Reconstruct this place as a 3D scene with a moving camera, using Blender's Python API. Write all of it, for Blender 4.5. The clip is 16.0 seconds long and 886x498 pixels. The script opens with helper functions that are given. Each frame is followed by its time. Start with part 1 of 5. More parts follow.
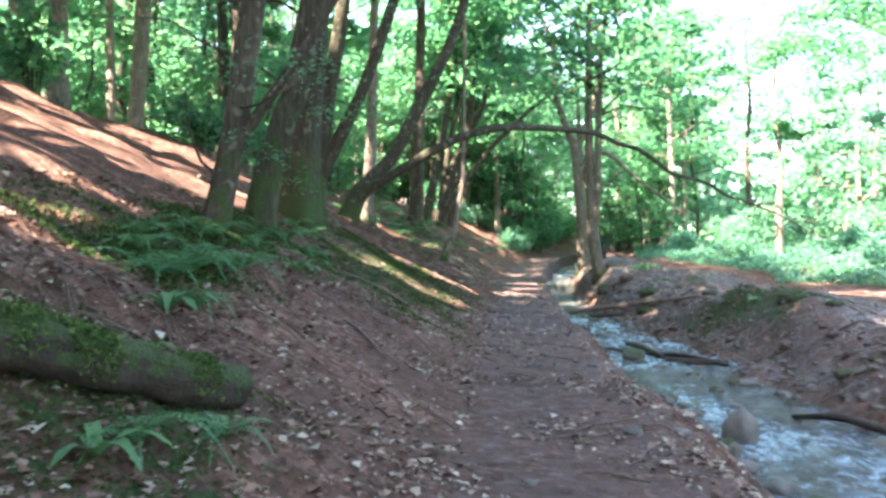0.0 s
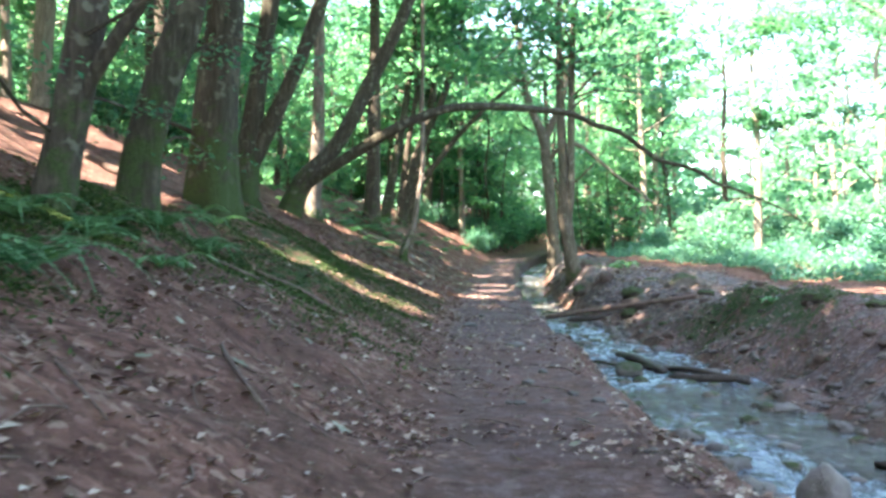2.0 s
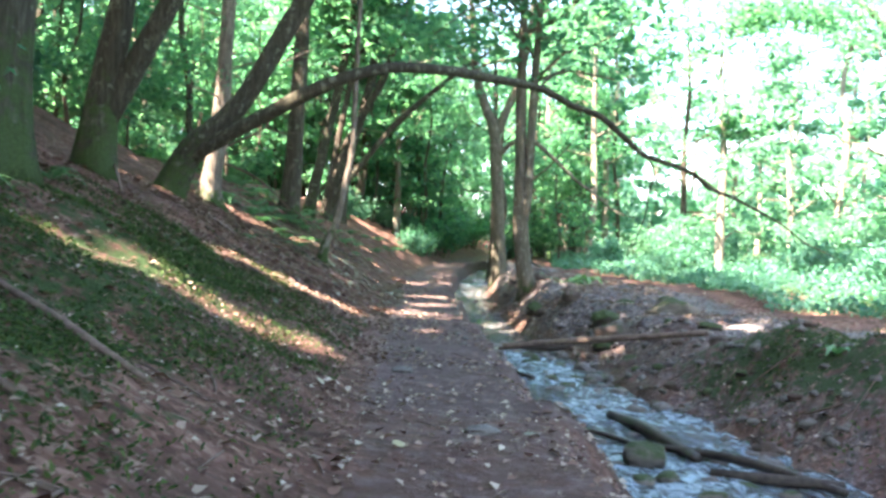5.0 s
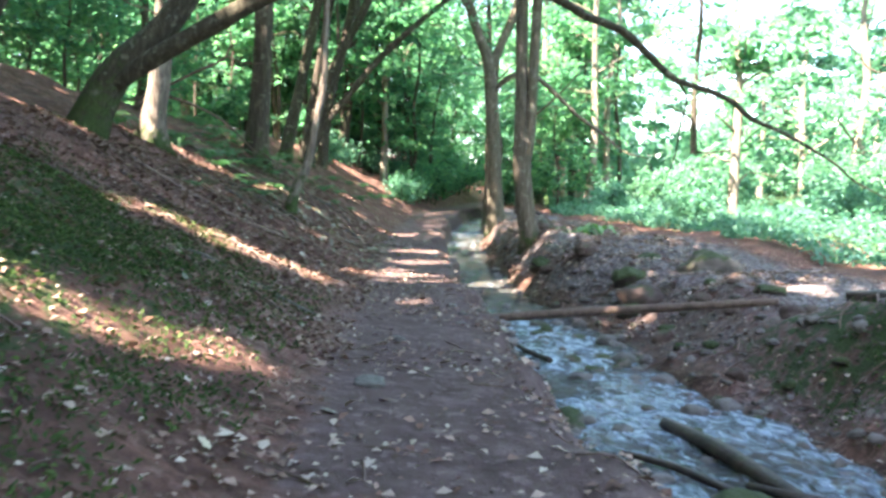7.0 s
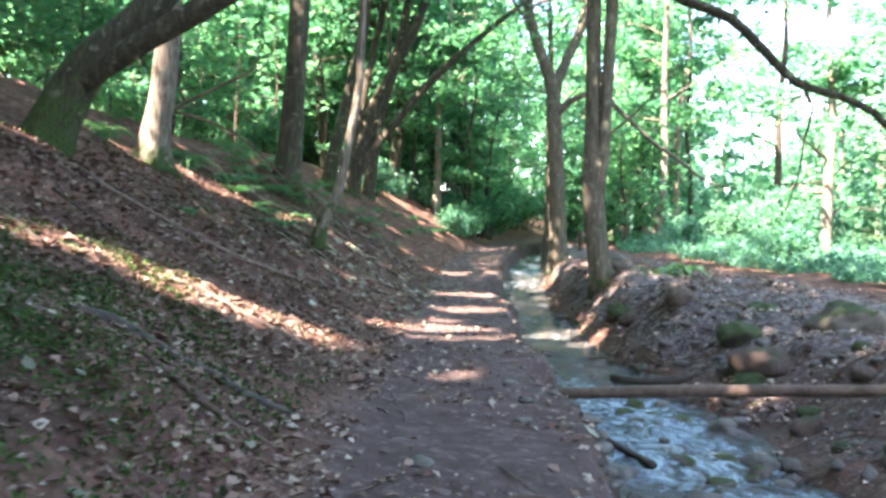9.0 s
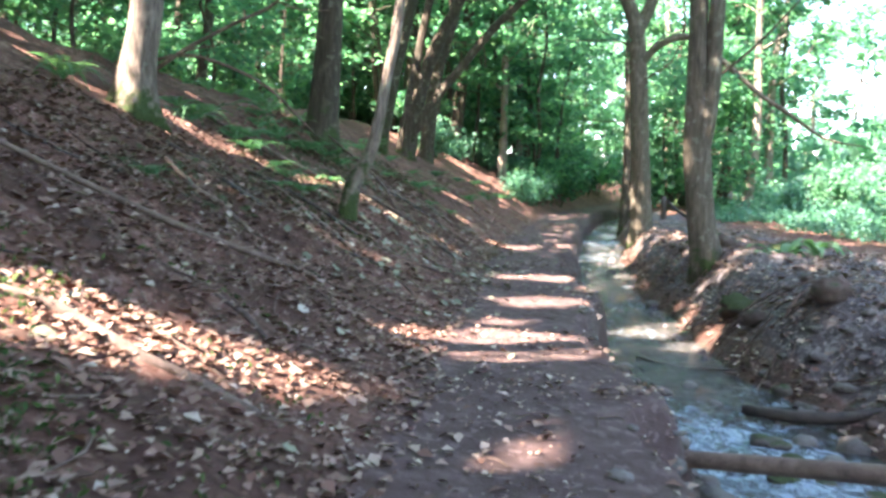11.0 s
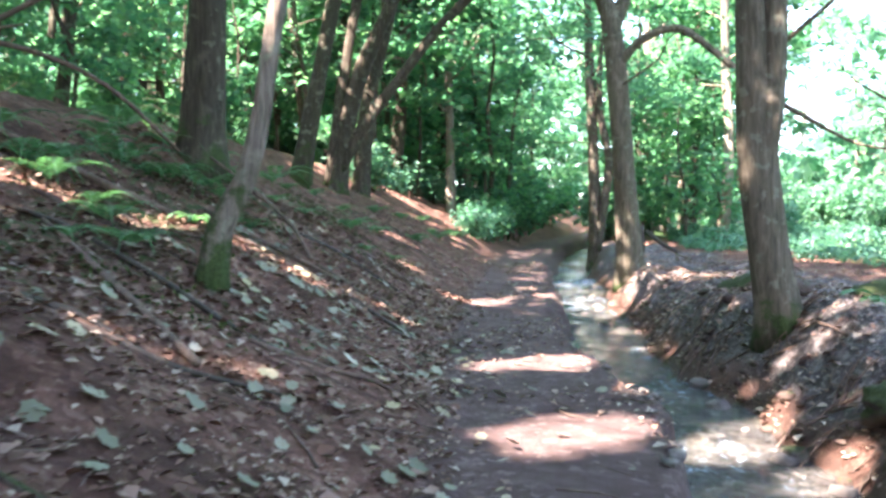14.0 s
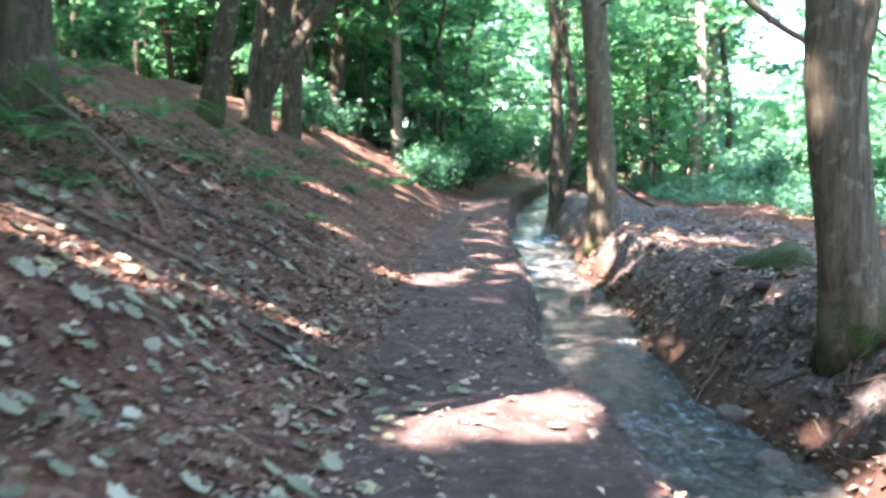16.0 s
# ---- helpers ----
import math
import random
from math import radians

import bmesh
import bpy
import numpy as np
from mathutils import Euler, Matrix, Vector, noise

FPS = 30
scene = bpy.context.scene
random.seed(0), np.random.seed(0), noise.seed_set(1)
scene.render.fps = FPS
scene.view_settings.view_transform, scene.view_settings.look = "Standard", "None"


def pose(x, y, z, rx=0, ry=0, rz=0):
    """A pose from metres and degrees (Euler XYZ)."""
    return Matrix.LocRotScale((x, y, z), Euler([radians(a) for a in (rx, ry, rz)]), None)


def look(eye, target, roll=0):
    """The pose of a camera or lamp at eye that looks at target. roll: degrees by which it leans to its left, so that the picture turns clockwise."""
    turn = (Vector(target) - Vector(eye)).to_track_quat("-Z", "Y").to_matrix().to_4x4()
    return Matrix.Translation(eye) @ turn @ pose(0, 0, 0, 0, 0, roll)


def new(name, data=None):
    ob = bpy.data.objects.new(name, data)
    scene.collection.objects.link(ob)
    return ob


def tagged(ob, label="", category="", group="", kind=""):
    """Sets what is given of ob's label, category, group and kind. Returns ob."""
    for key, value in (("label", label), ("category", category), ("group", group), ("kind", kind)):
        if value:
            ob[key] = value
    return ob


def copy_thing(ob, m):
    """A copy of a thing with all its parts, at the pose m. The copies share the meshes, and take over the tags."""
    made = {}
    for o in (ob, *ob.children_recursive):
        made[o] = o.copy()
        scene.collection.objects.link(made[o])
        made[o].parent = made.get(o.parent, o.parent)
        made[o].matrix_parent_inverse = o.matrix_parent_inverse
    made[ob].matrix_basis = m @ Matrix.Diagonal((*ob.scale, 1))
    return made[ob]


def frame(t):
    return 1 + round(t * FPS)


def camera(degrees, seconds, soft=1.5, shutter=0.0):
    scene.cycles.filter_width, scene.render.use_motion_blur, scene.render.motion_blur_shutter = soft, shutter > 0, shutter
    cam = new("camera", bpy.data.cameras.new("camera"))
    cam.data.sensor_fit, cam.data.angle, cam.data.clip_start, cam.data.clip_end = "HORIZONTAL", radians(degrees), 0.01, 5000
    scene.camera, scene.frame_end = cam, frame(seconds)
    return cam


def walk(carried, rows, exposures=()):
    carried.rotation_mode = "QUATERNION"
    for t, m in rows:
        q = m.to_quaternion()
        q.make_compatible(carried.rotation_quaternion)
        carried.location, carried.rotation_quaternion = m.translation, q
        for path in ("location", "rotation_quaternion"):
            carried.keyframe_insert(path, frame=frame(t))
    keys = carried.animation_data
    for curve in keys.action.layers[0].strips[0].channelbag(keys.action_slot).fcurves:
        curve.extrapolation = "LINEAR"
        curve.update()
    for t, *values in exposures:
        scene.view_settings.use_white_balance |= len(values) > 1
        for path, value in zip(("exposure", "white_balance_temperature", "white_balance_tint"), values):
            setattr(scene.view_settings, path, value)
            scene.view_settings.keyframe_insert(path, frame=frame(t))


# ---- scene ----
cam = camera(56.4, 16.0, soft=3.0, shutter=0.4)
METRES, EYE, TILT, LEAN, TURN = 25.0, 1.3, 0.0, 0.0, 0.0
ROWS = [
    (0.0, 0.0, 0.0, 0.0, 0.0, 0.0, -0.0),
    (0.5, 0.0013, 0.0298, -0.0028, 1.2, 0.21, -1.49),
    (1.0, 0.0044, 0.0597, -0.0044, 0.87, -0.77, -0.72),
    (1.5, 0.0049, 0.091, -0.0052, 2.75, -0.03, -2.3),
    (2.0, 0.0087, 0.1192, -0.0056, -2.41, 0.18, 0.68),
    (2.5, 0.0113, 0.1507, -0.0055, -0.91, 1.32, -2.56),
    (3.0, 0.0118, 0.1806, -0.0057, -3.31, 1.37, -0.6),
    (3.5, 0.0129, 0.2133, -0.0052, 1.05, 0.45, -1.35),
    (4.0, 0.0144, 0.2418, -0.0042, -3.84, 0.68, 1.15),
    (4.5, 0.0179, 0.2745, -0.0035, -3.18, 3.49, -1.17),
    (5.0, 0.0201, 0.3039, -0.0037, -7.08, 0.36, -2.52),
    (7.5, 0.0412, 0.4518, -0.0023, -7.47, -3.38, -1.62),
    (8.0, 0.0454, 0.4801, -0.0028, -4.61, 0.61, -2.74),
    (10.5, 0.0613, 0.6396, -0.0036, -2.45, -4.02, -1.27),
    (11.0, 0.0631, 0.6705, -0.0021, 0.94, -3.6, -2.26),
    (11.5, 0.0637, 0.7007, -0.0007, -0.11, -2.74, -1.99),
    (12.0, 0.0653, 0.7345, -0.0006, 0.65, -0.09, -1.71),
    (12.5, 0.0627, 0.7643, 0.0002, 0.54, 0.63, -3.51),
    (13.0, 0.0616, 0.7992, 0.0003, 2.85, -2.75, 0.2),
    (13.5, 0.0595, 0.8298, 0.0001, 4.35, -2.77, -2.25),
    (14.0, 0.0622, 0.8652, -0.0004, -3.0, -0.94, 0.28),
    (14.5, 0.0629, 0.8952, -0.0001, -3.18, -1.56, -1.86),
    (15.0, 0.0686, 0.9281, -0.0002, -7.34, -3.79, -0.33),
    (15.5, 0.0728, 0.9601, 0.002, -3.74, -4.84, -2.29),
    (16.0, 0.0784, 0.9917, 0.0068, -6.3, -4.92, -0.17),
]
walk(cam, [(t, pose(0, 0, EYE, TILT, LEAN, TURN) @ pose(METRES * x, METRES * y, METRES * z, 90 + pitch, roll, yaw)) for t, x, y, z, yaw, pitch, roll in ROWS], [(0.0, 3.85, 6950, 16.5), (8.0, 3.78, 6850, 18.5), (11.5, 3.84, 6750, 22.5), (16.0, 3.9, 6550, 24.5)])

# ---- world and sun ----
SUN_ELEV = radians(52)
SUN_FROM = Vector((-0.80, -0.60, 0)).normalized()
TO_SUN = Vector((SUN_FROM.x * math.cos(SUN_ELEV), SUN_FROM.y * math.cos(SUN_ELEV), math.sin(SUN_ELEV)))
world = bpy.data.worlds.new("sky")
scene.world = world
world.use_nodes = True
wn = world.node_tree
sky = wn.nodes.new("ShaderNodeTexSky")
sky.sky_type = "NISHITA"
sky.sun_disc = False
sky.sun_elevation = SUN_ELEV
sky.sun_rotation = math.atan2(SUN_FROM.x, SUN_FROM.y)
wn.links.new(sky.outputs[0], wn.nodes["Background"].inputs[0])
wn.nodes["Background"].inputs[1].default_value = 0.115
sun = new("sun", bpy.data.lights.new("sun", "SUN"))
sun.data.energy = 5.0
sun.data.angle = radians(0.55)
sun.data.color = (1.0, 0.93, 0.82)
sun.matrix_world = look((TO_SUN * 60)[:], (0, 0, 0))

# ---- materials ----


class Nodes:
    def __init__(self, name):
        self.mat = bpy.data.materials.new(name)
        self.mat.use_nodes = True
        self.nt = self.mat.node_tree
        self.bsdf = self.nt.nodes["Principled BSDF"]
        self.out = self.nt.nodes["Material Output"]
        self.geo = self.nt.nodes.new("ShaderNodeNewGeometry")

    def add(self, kind):
        return self.nt.nodes.new(kind)

    def link(self, a, b):
        self.nt.links.new(a, b)

    def noise(self, scale, detail=4.0, rough=0.6, vec=None, distortion=0.0):
        n = self.add("ShaderNodeTexNoise")
        n.inputs["Scale"].default_value = scale
        n.inputs["Detail"].default_value = detail
        n.inputs["Roughness"].default_value = rough
        n.inputs["Distortion"].default_value = distortion
        self.link(vec or self.geo.outputs["Position"], n.inputs["Vector"])
        return n.outputs["Fac"]

    def stretch(self, sx, sy, sz, source=None):
        m = self.add("ShaderNodeMapping")
        m.inputs["Scale"].default_value = (sx, sy, sz)
        if source is None:
            source = self.add("ShaderNodeTexCoord").outputs["Object"]
        self.link(source, m.inputs["Vector"])
        return m.outputs["Vector"]

    def ramp(self, fac, stops):
        r = self.add("ShaderNodeValToRGB")
        els = r.color_ramp.elements
        while len(els) < len(stops):
            els.new(0.5)
        for e, (p, c) in zip(els, stops):
            e.position = p
            e.color = (*c, 1) if len(c) == 3 else c
        self.link(fac, r.inputs[0])
        return r.outputs[0]

    def step(self, fac, a, b):
        return self.ramp(fac, [(a, (0, 0, 0)), (b, (1, 1, 1))])

    def mix(self, fac, a, b, blend="MIX"):
        m = self.add("ShaderNodeMix")
        m.data_type = "RGBA"
        m.blend_type = blend
        for v, s in ((fac, 0), (a, 6), (b, 7)):
            if isinstance(v, (int, float)):
                m.inputs[s].default_value = v
            elif isinstance(v, tuple):
                m.inputs[s].default_value = (*v, 1)
            else:
                self.link(v, m.inputs[s])
        return m.outputs[2]

    def maths(self, op, a, b):
        m = self.add("ShaderNodeMath")
        m.operation = op
        for i, v in enumerate((a, b)):
            if isinstance(v, (int, float)):
                m.inputs[i].default_value = v
            else:
                self.link(v, m.inputs[i])
        return m.outputs[0]

    def attr(self, name):
        a = self.add("ShaderNodeAttribute")
        a.attribute_name = name
        return a.outputs["Fac"]

    def bump(self, height, strength, dist, before=None):
        b = self.add("ShaderNodeBump")
        b.inputs["Strength"].default_value = strength
        b.inputs["Distance"].default_value = dist
        self.link(height, b.inputs["Height"])
        if before:
            self.link(before, b.inputs["Normal"])
        return b.outputs[0]

    def finish(self, colour, rough, normal=None, spec=0.3):
        if isinstance(colour, tuple):
            self.bsdf.inputs["Base Color"].default_value = (*colour, 1)
        else:
            self.link(colour, self.bsdf.inputs["Base Color"])
        if isinstance(rough, (int, float)):
            self.bsdf.inputs["Roughness"].default_value = rough
        else:
            self.link(rough, self.bsdf.inputs["Roughness"])
        self.bsdf.inputs["Specular IOR Level"].default_value = spec
        if normal:
            self.link(normal, self.bsdf.inputs["Normal"])
        return self.mat


def ground_material():
    n = Nodes("woodland_floor")
    pos = n.geo.outputs["Position"]
    big = n.noise(0.7, 4)
    mid = n.noise(5.0, 5, 0.65)
    fine = n.noise(38.0, 6, 0.7)
    vor = n.add("ShaderNodeTexVoronoi")
    vor.inputs["Scale"].default_value = 22.0
    jit = n.add("ShaderNodeTexNoise")
    jit.inputs["Scale"].default_value = 9.0
    jit.inputs["Detail"].default_value = 4.0
    n.link(pos, jit.inputs["Vector"])
    warped = n.mix(0.16, pos, jit.outputs["Color"], "ADD")
    n.link(warped, vor.inputs["Vector"])
    vor2 = n.add("ShaderNodeTexVoronoi")
    vor2.inputs["Scale"].default_value = 11.0
    n.link(warped, vor2.inputs["Vector"])
    cell = n.add("ShaderNodeSeparateColor")
    n.link(vor.outputs["Color"], cell.inputs[0])
    cell2 = n.add("ShaderNodeSeparateColor")
    n.link(vor2.outputs["Color"], cell2.inputs[0])
    litter = n.ramp(cell.outputs[0], [(0.0, (0.044, 0.019, 0.012)), (0.35, (0.125, 0.054, 0.034)), (0.68, (0.235, 0.112, 0.074)), (0.90, (0.37, 0.220, 0.155)), (1.0, (0.52, 0.38, 0.27))])
    litter2 = n.ramp(cell2.outputs[1], [(0.0, (0.062, 0.027, 0.017)), (0.5, (0.160, 0.072, 0.047)), (1.0, (0.31, 0.165, 0.110))])
    litter = n.mix(0.45, litter, litter2)
    soil = n.ramp(mid, [(0.3, (0.055, 0.026, 0.017)), (0.7, (0.155, 0.080, 0.055))])
    base = n.mix(n.step(big, 0.40, 0.66), litter, soil)
    streak = n.noise(1.6, 5, 0.65, n.stretch(0.6, 1.9, 0.9, pos), 0.7)
    base = n.mix(n.maths("MULTIPLY", n.step(streak, 0.50, 0.62), 0.60), base, (0.040, 0.019, 0.012))
    base = n.mix(n.maths("MULTIPLY", n.step(n.noise(2.4, 5, 0.7, n.stretch(0.6, 1.8, 0.9, pos), 0.5), 0.56, 0.68), 0.55), base, (0.28, 0.145, 0.098))
    path_col = n.ramp(mid, [(0.25, (0.064, 0.037, 0.030)), (0.55, (0.126, 0.080, 0.066)), (0.8, (0.225, 0.155, 0.128))])
    path_col = n.mix(n.maths("MULTIPLY", n.step(cell.outputs[1], 0.90, 0.94), 0.5), path_col, (0.28, 0.20, 0.165))
    pathm = n.step(n.maths("ADD", n.attr("path"), n.maths("MULTIPLY", n.maths("SUBTRACT", mid, 0.5), 1.6)), 0.25, 0.80)
    col = n.mix(pathm, base, path_col)
    col = n.mix(1.0, col, (0.90, 0.90, 0.98), "MULTIPLY")
    grey_col = n.ramp(cell.outputs[2], [(0.0, (0.052, 0.042, 0.040)), (0.6, (0.112, 0.093, 0.090)), (1.0, (0.26, 0.23, 0.22))])
    greym = n.step(n.maths("ADD", n.attr("gravel"), n.maths("MULTIPLY", n.maths("SUBTRACT", mid, 0.5), 0.8)), 0.35, 0.65)
    col = n.mix(greym, col, grey_col)
    moss_col = n.ramp(fine, [(0.3, (0.010, 0.022, 0.006)), (0.55, (0.031, 0.062, 0.016)), (0.8, (0.078, 0.118, 0.035))])
    mossm = n.step(n.maths("ADD", n.attr("moss"), n.maths("MULTIPLY", n.maths("SUBTRACT", mid, 0.5), 1.5)), 0.42, 0.60)
    col = n.mix(mossm, col, moss_col)
    wet = n.attr("wet")
    col = n.mix(n.maths("MULTIPLY", wet, 0.55), col, (0.035, 0.024, 0.018))
    h = n.maths("ADD", n.maths("MULTIPLY", fine, 0.9), n.maths("MULTIPLY", n.maths("MULTIPLY", cell.outputs[2], 0.35), n.maths("SUBTRACT", 1.0, pathm)))
    nb = n.bump(h, 0.9, 0.035, n.bump(mid, 0.6, 0.10))
    rough = n.maths("SUBTRACT", 0.92, n.maths("MULTIPLY", wet, 0.45))
    return n.finish(col, rough, nb, 0.25)


def bark_material(name, dark, mid, light, moss_amount=0.5):
    n = Nodes(name)
    v = n.stretch(9, 9, 1.3)
    ridge = n.noise(2.2, 6, 0.65, v, 0.6)
    spots = n.noise(2.3, 5, 0.6)
    fine = n.noise(45.0, 4, 0.7)
    col = n.ramp(ridge, [(0.30, dark), (0.52, mid), (0.75, light)])
    col = n.mix(n.maths("MULTIPLY", n.step(spots, 0.58, 0.72), 0.6), col, tuple(min(1, c * 1.3 + 0.01) for c in light))
    lich = n.noise(7.0, 3, 0.5)
    col = n.mix(n.maths("MULTIPLY", n.step(lich, 0.60, 0.66), 0.4), col, (0.22, 0.23, 0.17))
    moss = n.ramp(fine, [(0.3, (0.014, 0.026, 0.008)), (0.7, (0.062, 0.092, 0.030))])
    mm = n.step(n.maths("ADD", n.maths("MULTIPLY", n.attr("moss"), moss_amount), n.maths("MULTIPLY", n.maths("SUBTRACT", n.noise(4.0, 6, 0.65), 0.5), 2.3)), 0.38, 0.66)
    col = n.mix(mm, col, moss)
    nb = n.bump(n.maths("ADD", ridge, n.maths("MULTIPLY", fine, 0.25)), 0.9, 0.035)
    return n.finish(col, 0.9, nb, 0.2)


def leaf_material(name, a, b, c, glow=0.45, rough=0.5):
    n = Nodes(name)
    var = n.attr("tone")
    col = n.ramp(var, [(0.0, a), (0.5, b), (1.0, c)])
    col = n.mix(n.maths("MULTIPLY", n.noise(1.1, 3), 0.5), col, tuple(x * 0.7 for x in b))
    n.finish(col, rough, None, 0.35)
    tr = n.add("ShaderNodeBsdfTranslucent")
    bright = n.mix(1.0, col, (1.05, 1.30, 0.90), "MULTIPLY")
    n.link(bright, tr.inputs["Color"])
    ms = n.add("ShaderNodeMixShader")
    ms.inputs[0].default_value = glow
    n.link(n.bsdf.outputs[0], ms.inputs[1])
    n.link(tr.outputs[0], ms.inputs[2])
    n.link(ms.outputs[0], n.out.inputs["Surface"])
    return n.mat


def dead_leaf_material():
    n = Nodes("fallen_leaf")
    col = n.ramp(n.attr("tone"), [(0.0, (0.070, 0.033, 0.024)), (0.30, (0.175, 0.090, 0.062)), (0.58, (0.31, 0.205, 0.155)), (0.82, (0.42, 0.325, 0.25)), (1.0, (0.52, 0.44, 0.35))])
    col = n.mix(n.maths("MULTIPLY", n.noise(30, 3), 0.4), col, (0.10, 0.06, 0.04))
    return n.finish(col, 0.75, n.bump(n.noise(60, 3), 0.4, 0.01), 0.3)


def broad_leaf_material():
    n = Nodes("broad_fallen_leaf")
    col = n.ramp(n.attr("tone"), [(0.0, (0.085, 0.090, 0.058)), (0.40, (0.165, 0.165, 0.115)), (0.72, (0.27, 0.25, 0.185)), (0.87, (0.36, 0.29, 0.15)), (0.93, (0.42, 0.37, 0.30)), (1.0, (0.20, 0.11, 0.08))])
    col = n.mix(n.maths("MULTIPLY", n.noise(22, 3), 0.35), col, (0.12, 0.10, 0.05))
    return n.finish(col, 0.6, n.bump(n.noise(50, 3), 0.4, 0.01), 0.35)


def water_material():
    n = Nodes("stream_water")
    pos = n.geo.outputs["Position"]
    r1 = n.noise(6.0, 5, 0.62, n.stretch(1.5, 0.7, 1, pos), 1.0)
    r2 = n.noise(22.0, 3, 0.6, n.stretch(1.1, 0.7, 1, pos), 0.5)
    lively = n.maths("ADD", 0.35, n.maths("MULTIPLY", n.attr("riffle"), 0.65))
    nb = n.bump(n.maths("MULTIPLY", r2, lively), 0.7, 0.06, n.bump(n.maths("MULTIPLY", r1, lively), 0.95, 0.22))
    pebble = n.add("ShaderNodeTexVoronoi")
    pebble.inputs["Scale"].default_value = 11.0
    n.link(pos, pebble.inputs["Vector"])
    grey = n.add("ShaderNodeSeparateColor")
    n.link(pebble.outputs["Color"], grey.inputs[0])
    # Blue-grey bed tones hold part of the sky's reflection as colour.
    bed = n.ramp(n.noise(2.2, 5), [(0.35, (0.026, 0.028, 0.030)), (0.55, (0.068, 0.070, 0.068)), (0.72, (0.160, 0.140, 0.105))])
    bed = n.mix(0.45, bed, n.ramp(grey.outputs[0], [(0.0, (0.016, 0.015, 0.013)), (0.7, (0.075, 0.064, 0.052)), (1.0, (0.19, 0.165, 0.135))]))
    # Pale blue flecks paint foam together with sky reflected on the ripples.
    foam_sky_noise = n.noise(4.5, 7, 0.72, n.stretch(1.4, 0.8, 1, pos), 0.9)
    foam_and_sky = n.maths("MULTIPLY", n.step(n.maths("ADD", n.maths("MULTIPLY", n.attr("riffle"), 0.24), foam_sky_noise), 0.60, 0.84), 0.85)
    col = n.mix(foam_and_sky, bed, (0.42, 0.55, 0.66))
    n.finish(col, n.maths("ADD", 0.06, n.maths("MULTIPLY", foam_and_sky, 0.35)), nb, 0.5)
    n.bsdf.inputs["IOR"].default_value = 1.33
    n.bsdf.inputs["Coat Weight"].default_value = 0.1
    n.bsdf.inputs["Coat Roughness"].default_value = 0.05
    n.link(nb, n.bsdf.inputs["Coat Normal"])
    return n.mat


def stone_material(name, a, b, moss=0.0):
    n = Nodes(name)
    info = n.add("ShaderNodeObjectInfo")
    col = n.ramp(n.noise(6, 6, 0.65), [(0.3, a), (0.7, b)])
    col = n.mix(n.maths("MULTIPLY", info.outputs["Random"], 0.5), col, tuple(x * 0.55 for x in a))
    fine = n.noise(50, 4)
    if moss:
        sep = n.add("ShaderNodeSeparateXYZ")
        n.link(n.geo.outputs["Normal"], sep.inputs[0])
        up = n.maths("ADD", n.maths("MULTIPLY", sep.outputs["Z"], 0.55), n.maths("MULTIPLY", n.maths("SUBTRACT", n.noise(5, 5), 0.5), 1.4))
        mcol = n.ramp(fine, [(0.3, (0.014, 0.022, 0.008)), (0.55, (0.040, 0.058, 0.018)), (0.8, (0.085, 0.105, 0.034))])
        col = n.mix(n.step(up, 0.55 - moss * 0.5, 0.75 - moss * 0.5), col, mcol)
    nb = n.bump(n.maths("ADD", fine, n.noise(12, 5)), 0.7, 0.04)
    return n.finish(col, 0.75 if not moss else 0.9, nb, 0.35)


def wood_material(name, a, b, rough=0.85):
    n = Nodes(name)
    g = n.noise(14.0, 6, 0.7)
    col = n.ramp(g, [(0.3, a), (0.7, b)])
    col = n.mix(n.maths("MULTIPLY", n.step(n.noise(3.0, 4), 0.5, 0.65), 0.5), col, tuple(x * 0.5 for x in a))
    return n.finish(col, rough, n.bump(g, 0.8, 0.02), 0.3)


M_GROUND = ground_material()
M_BARK = bark_material("grey_brown_bark", (0.019, 0.016, 0.011), (0.046, 0.041, 0.027), (0.100, 0.088, 0.060), 0.85)
M_BARK_SMOOTH = bark_material("smooth_bark", (0.085, 0.068, 0.050), (0.200, 0.165, 0.128), (0.340, 0.292, 0.232), 0.45)
M_BARK_TAN = bark_material("tan_bark", (0.060, 0.048, 0.037), (0.165, 0.132, 0.105), (0.290, 0.240, 0.195), 1.0)
M_BARK_OLIVE = bark_material("olive_bark", (0.045, 0.037, 0.025), (0.100, 0.083, 0.060), (0.180, 0.150, 0.112), 0.75)
M_BARK_DARK = bark_material("dark_bark", (0.024, 0.019, 0.014), (0.058, 0.047, 0.034), (0.110, 0.091, 0.068), 0.6)
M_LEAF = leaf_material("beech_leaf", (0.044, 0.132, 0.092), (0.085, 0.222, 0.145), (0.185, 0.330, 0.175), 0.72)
# Sun glare and haze of the clearing are put into these two leaf colours.
M_LEAF_SUN_TINT = leaf_material("clearing_leaf", (0.075, 0.190, 0.145), (0.140, 0.300, 0.220), (0.240, 0.400, 0.270), 0.6)
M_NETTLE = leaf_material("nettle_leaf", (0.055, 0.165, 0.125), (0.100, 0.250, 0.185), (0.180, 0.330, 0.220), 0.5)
M_FERN = leaf_material("fern_leaf", (0.040, 0.115, 0.052), (0.085, 0.205, 0.092), (0.150, 0.280, 0.120), 0.35)
M_DEAD = dead_leaf_material()
M_BROAD = broad_leaf_material()
M_WATER = water_material()
M_STONE = stone_material("stream_stone", (0.10, 0.085, 0.075), (0.20, 0.175, 0.155))
M_STONE_MOSS = stone_material("mossy_stone", (0.09, 0.075, 0.06), (0.20, 0.17, 0.14), 0.55)
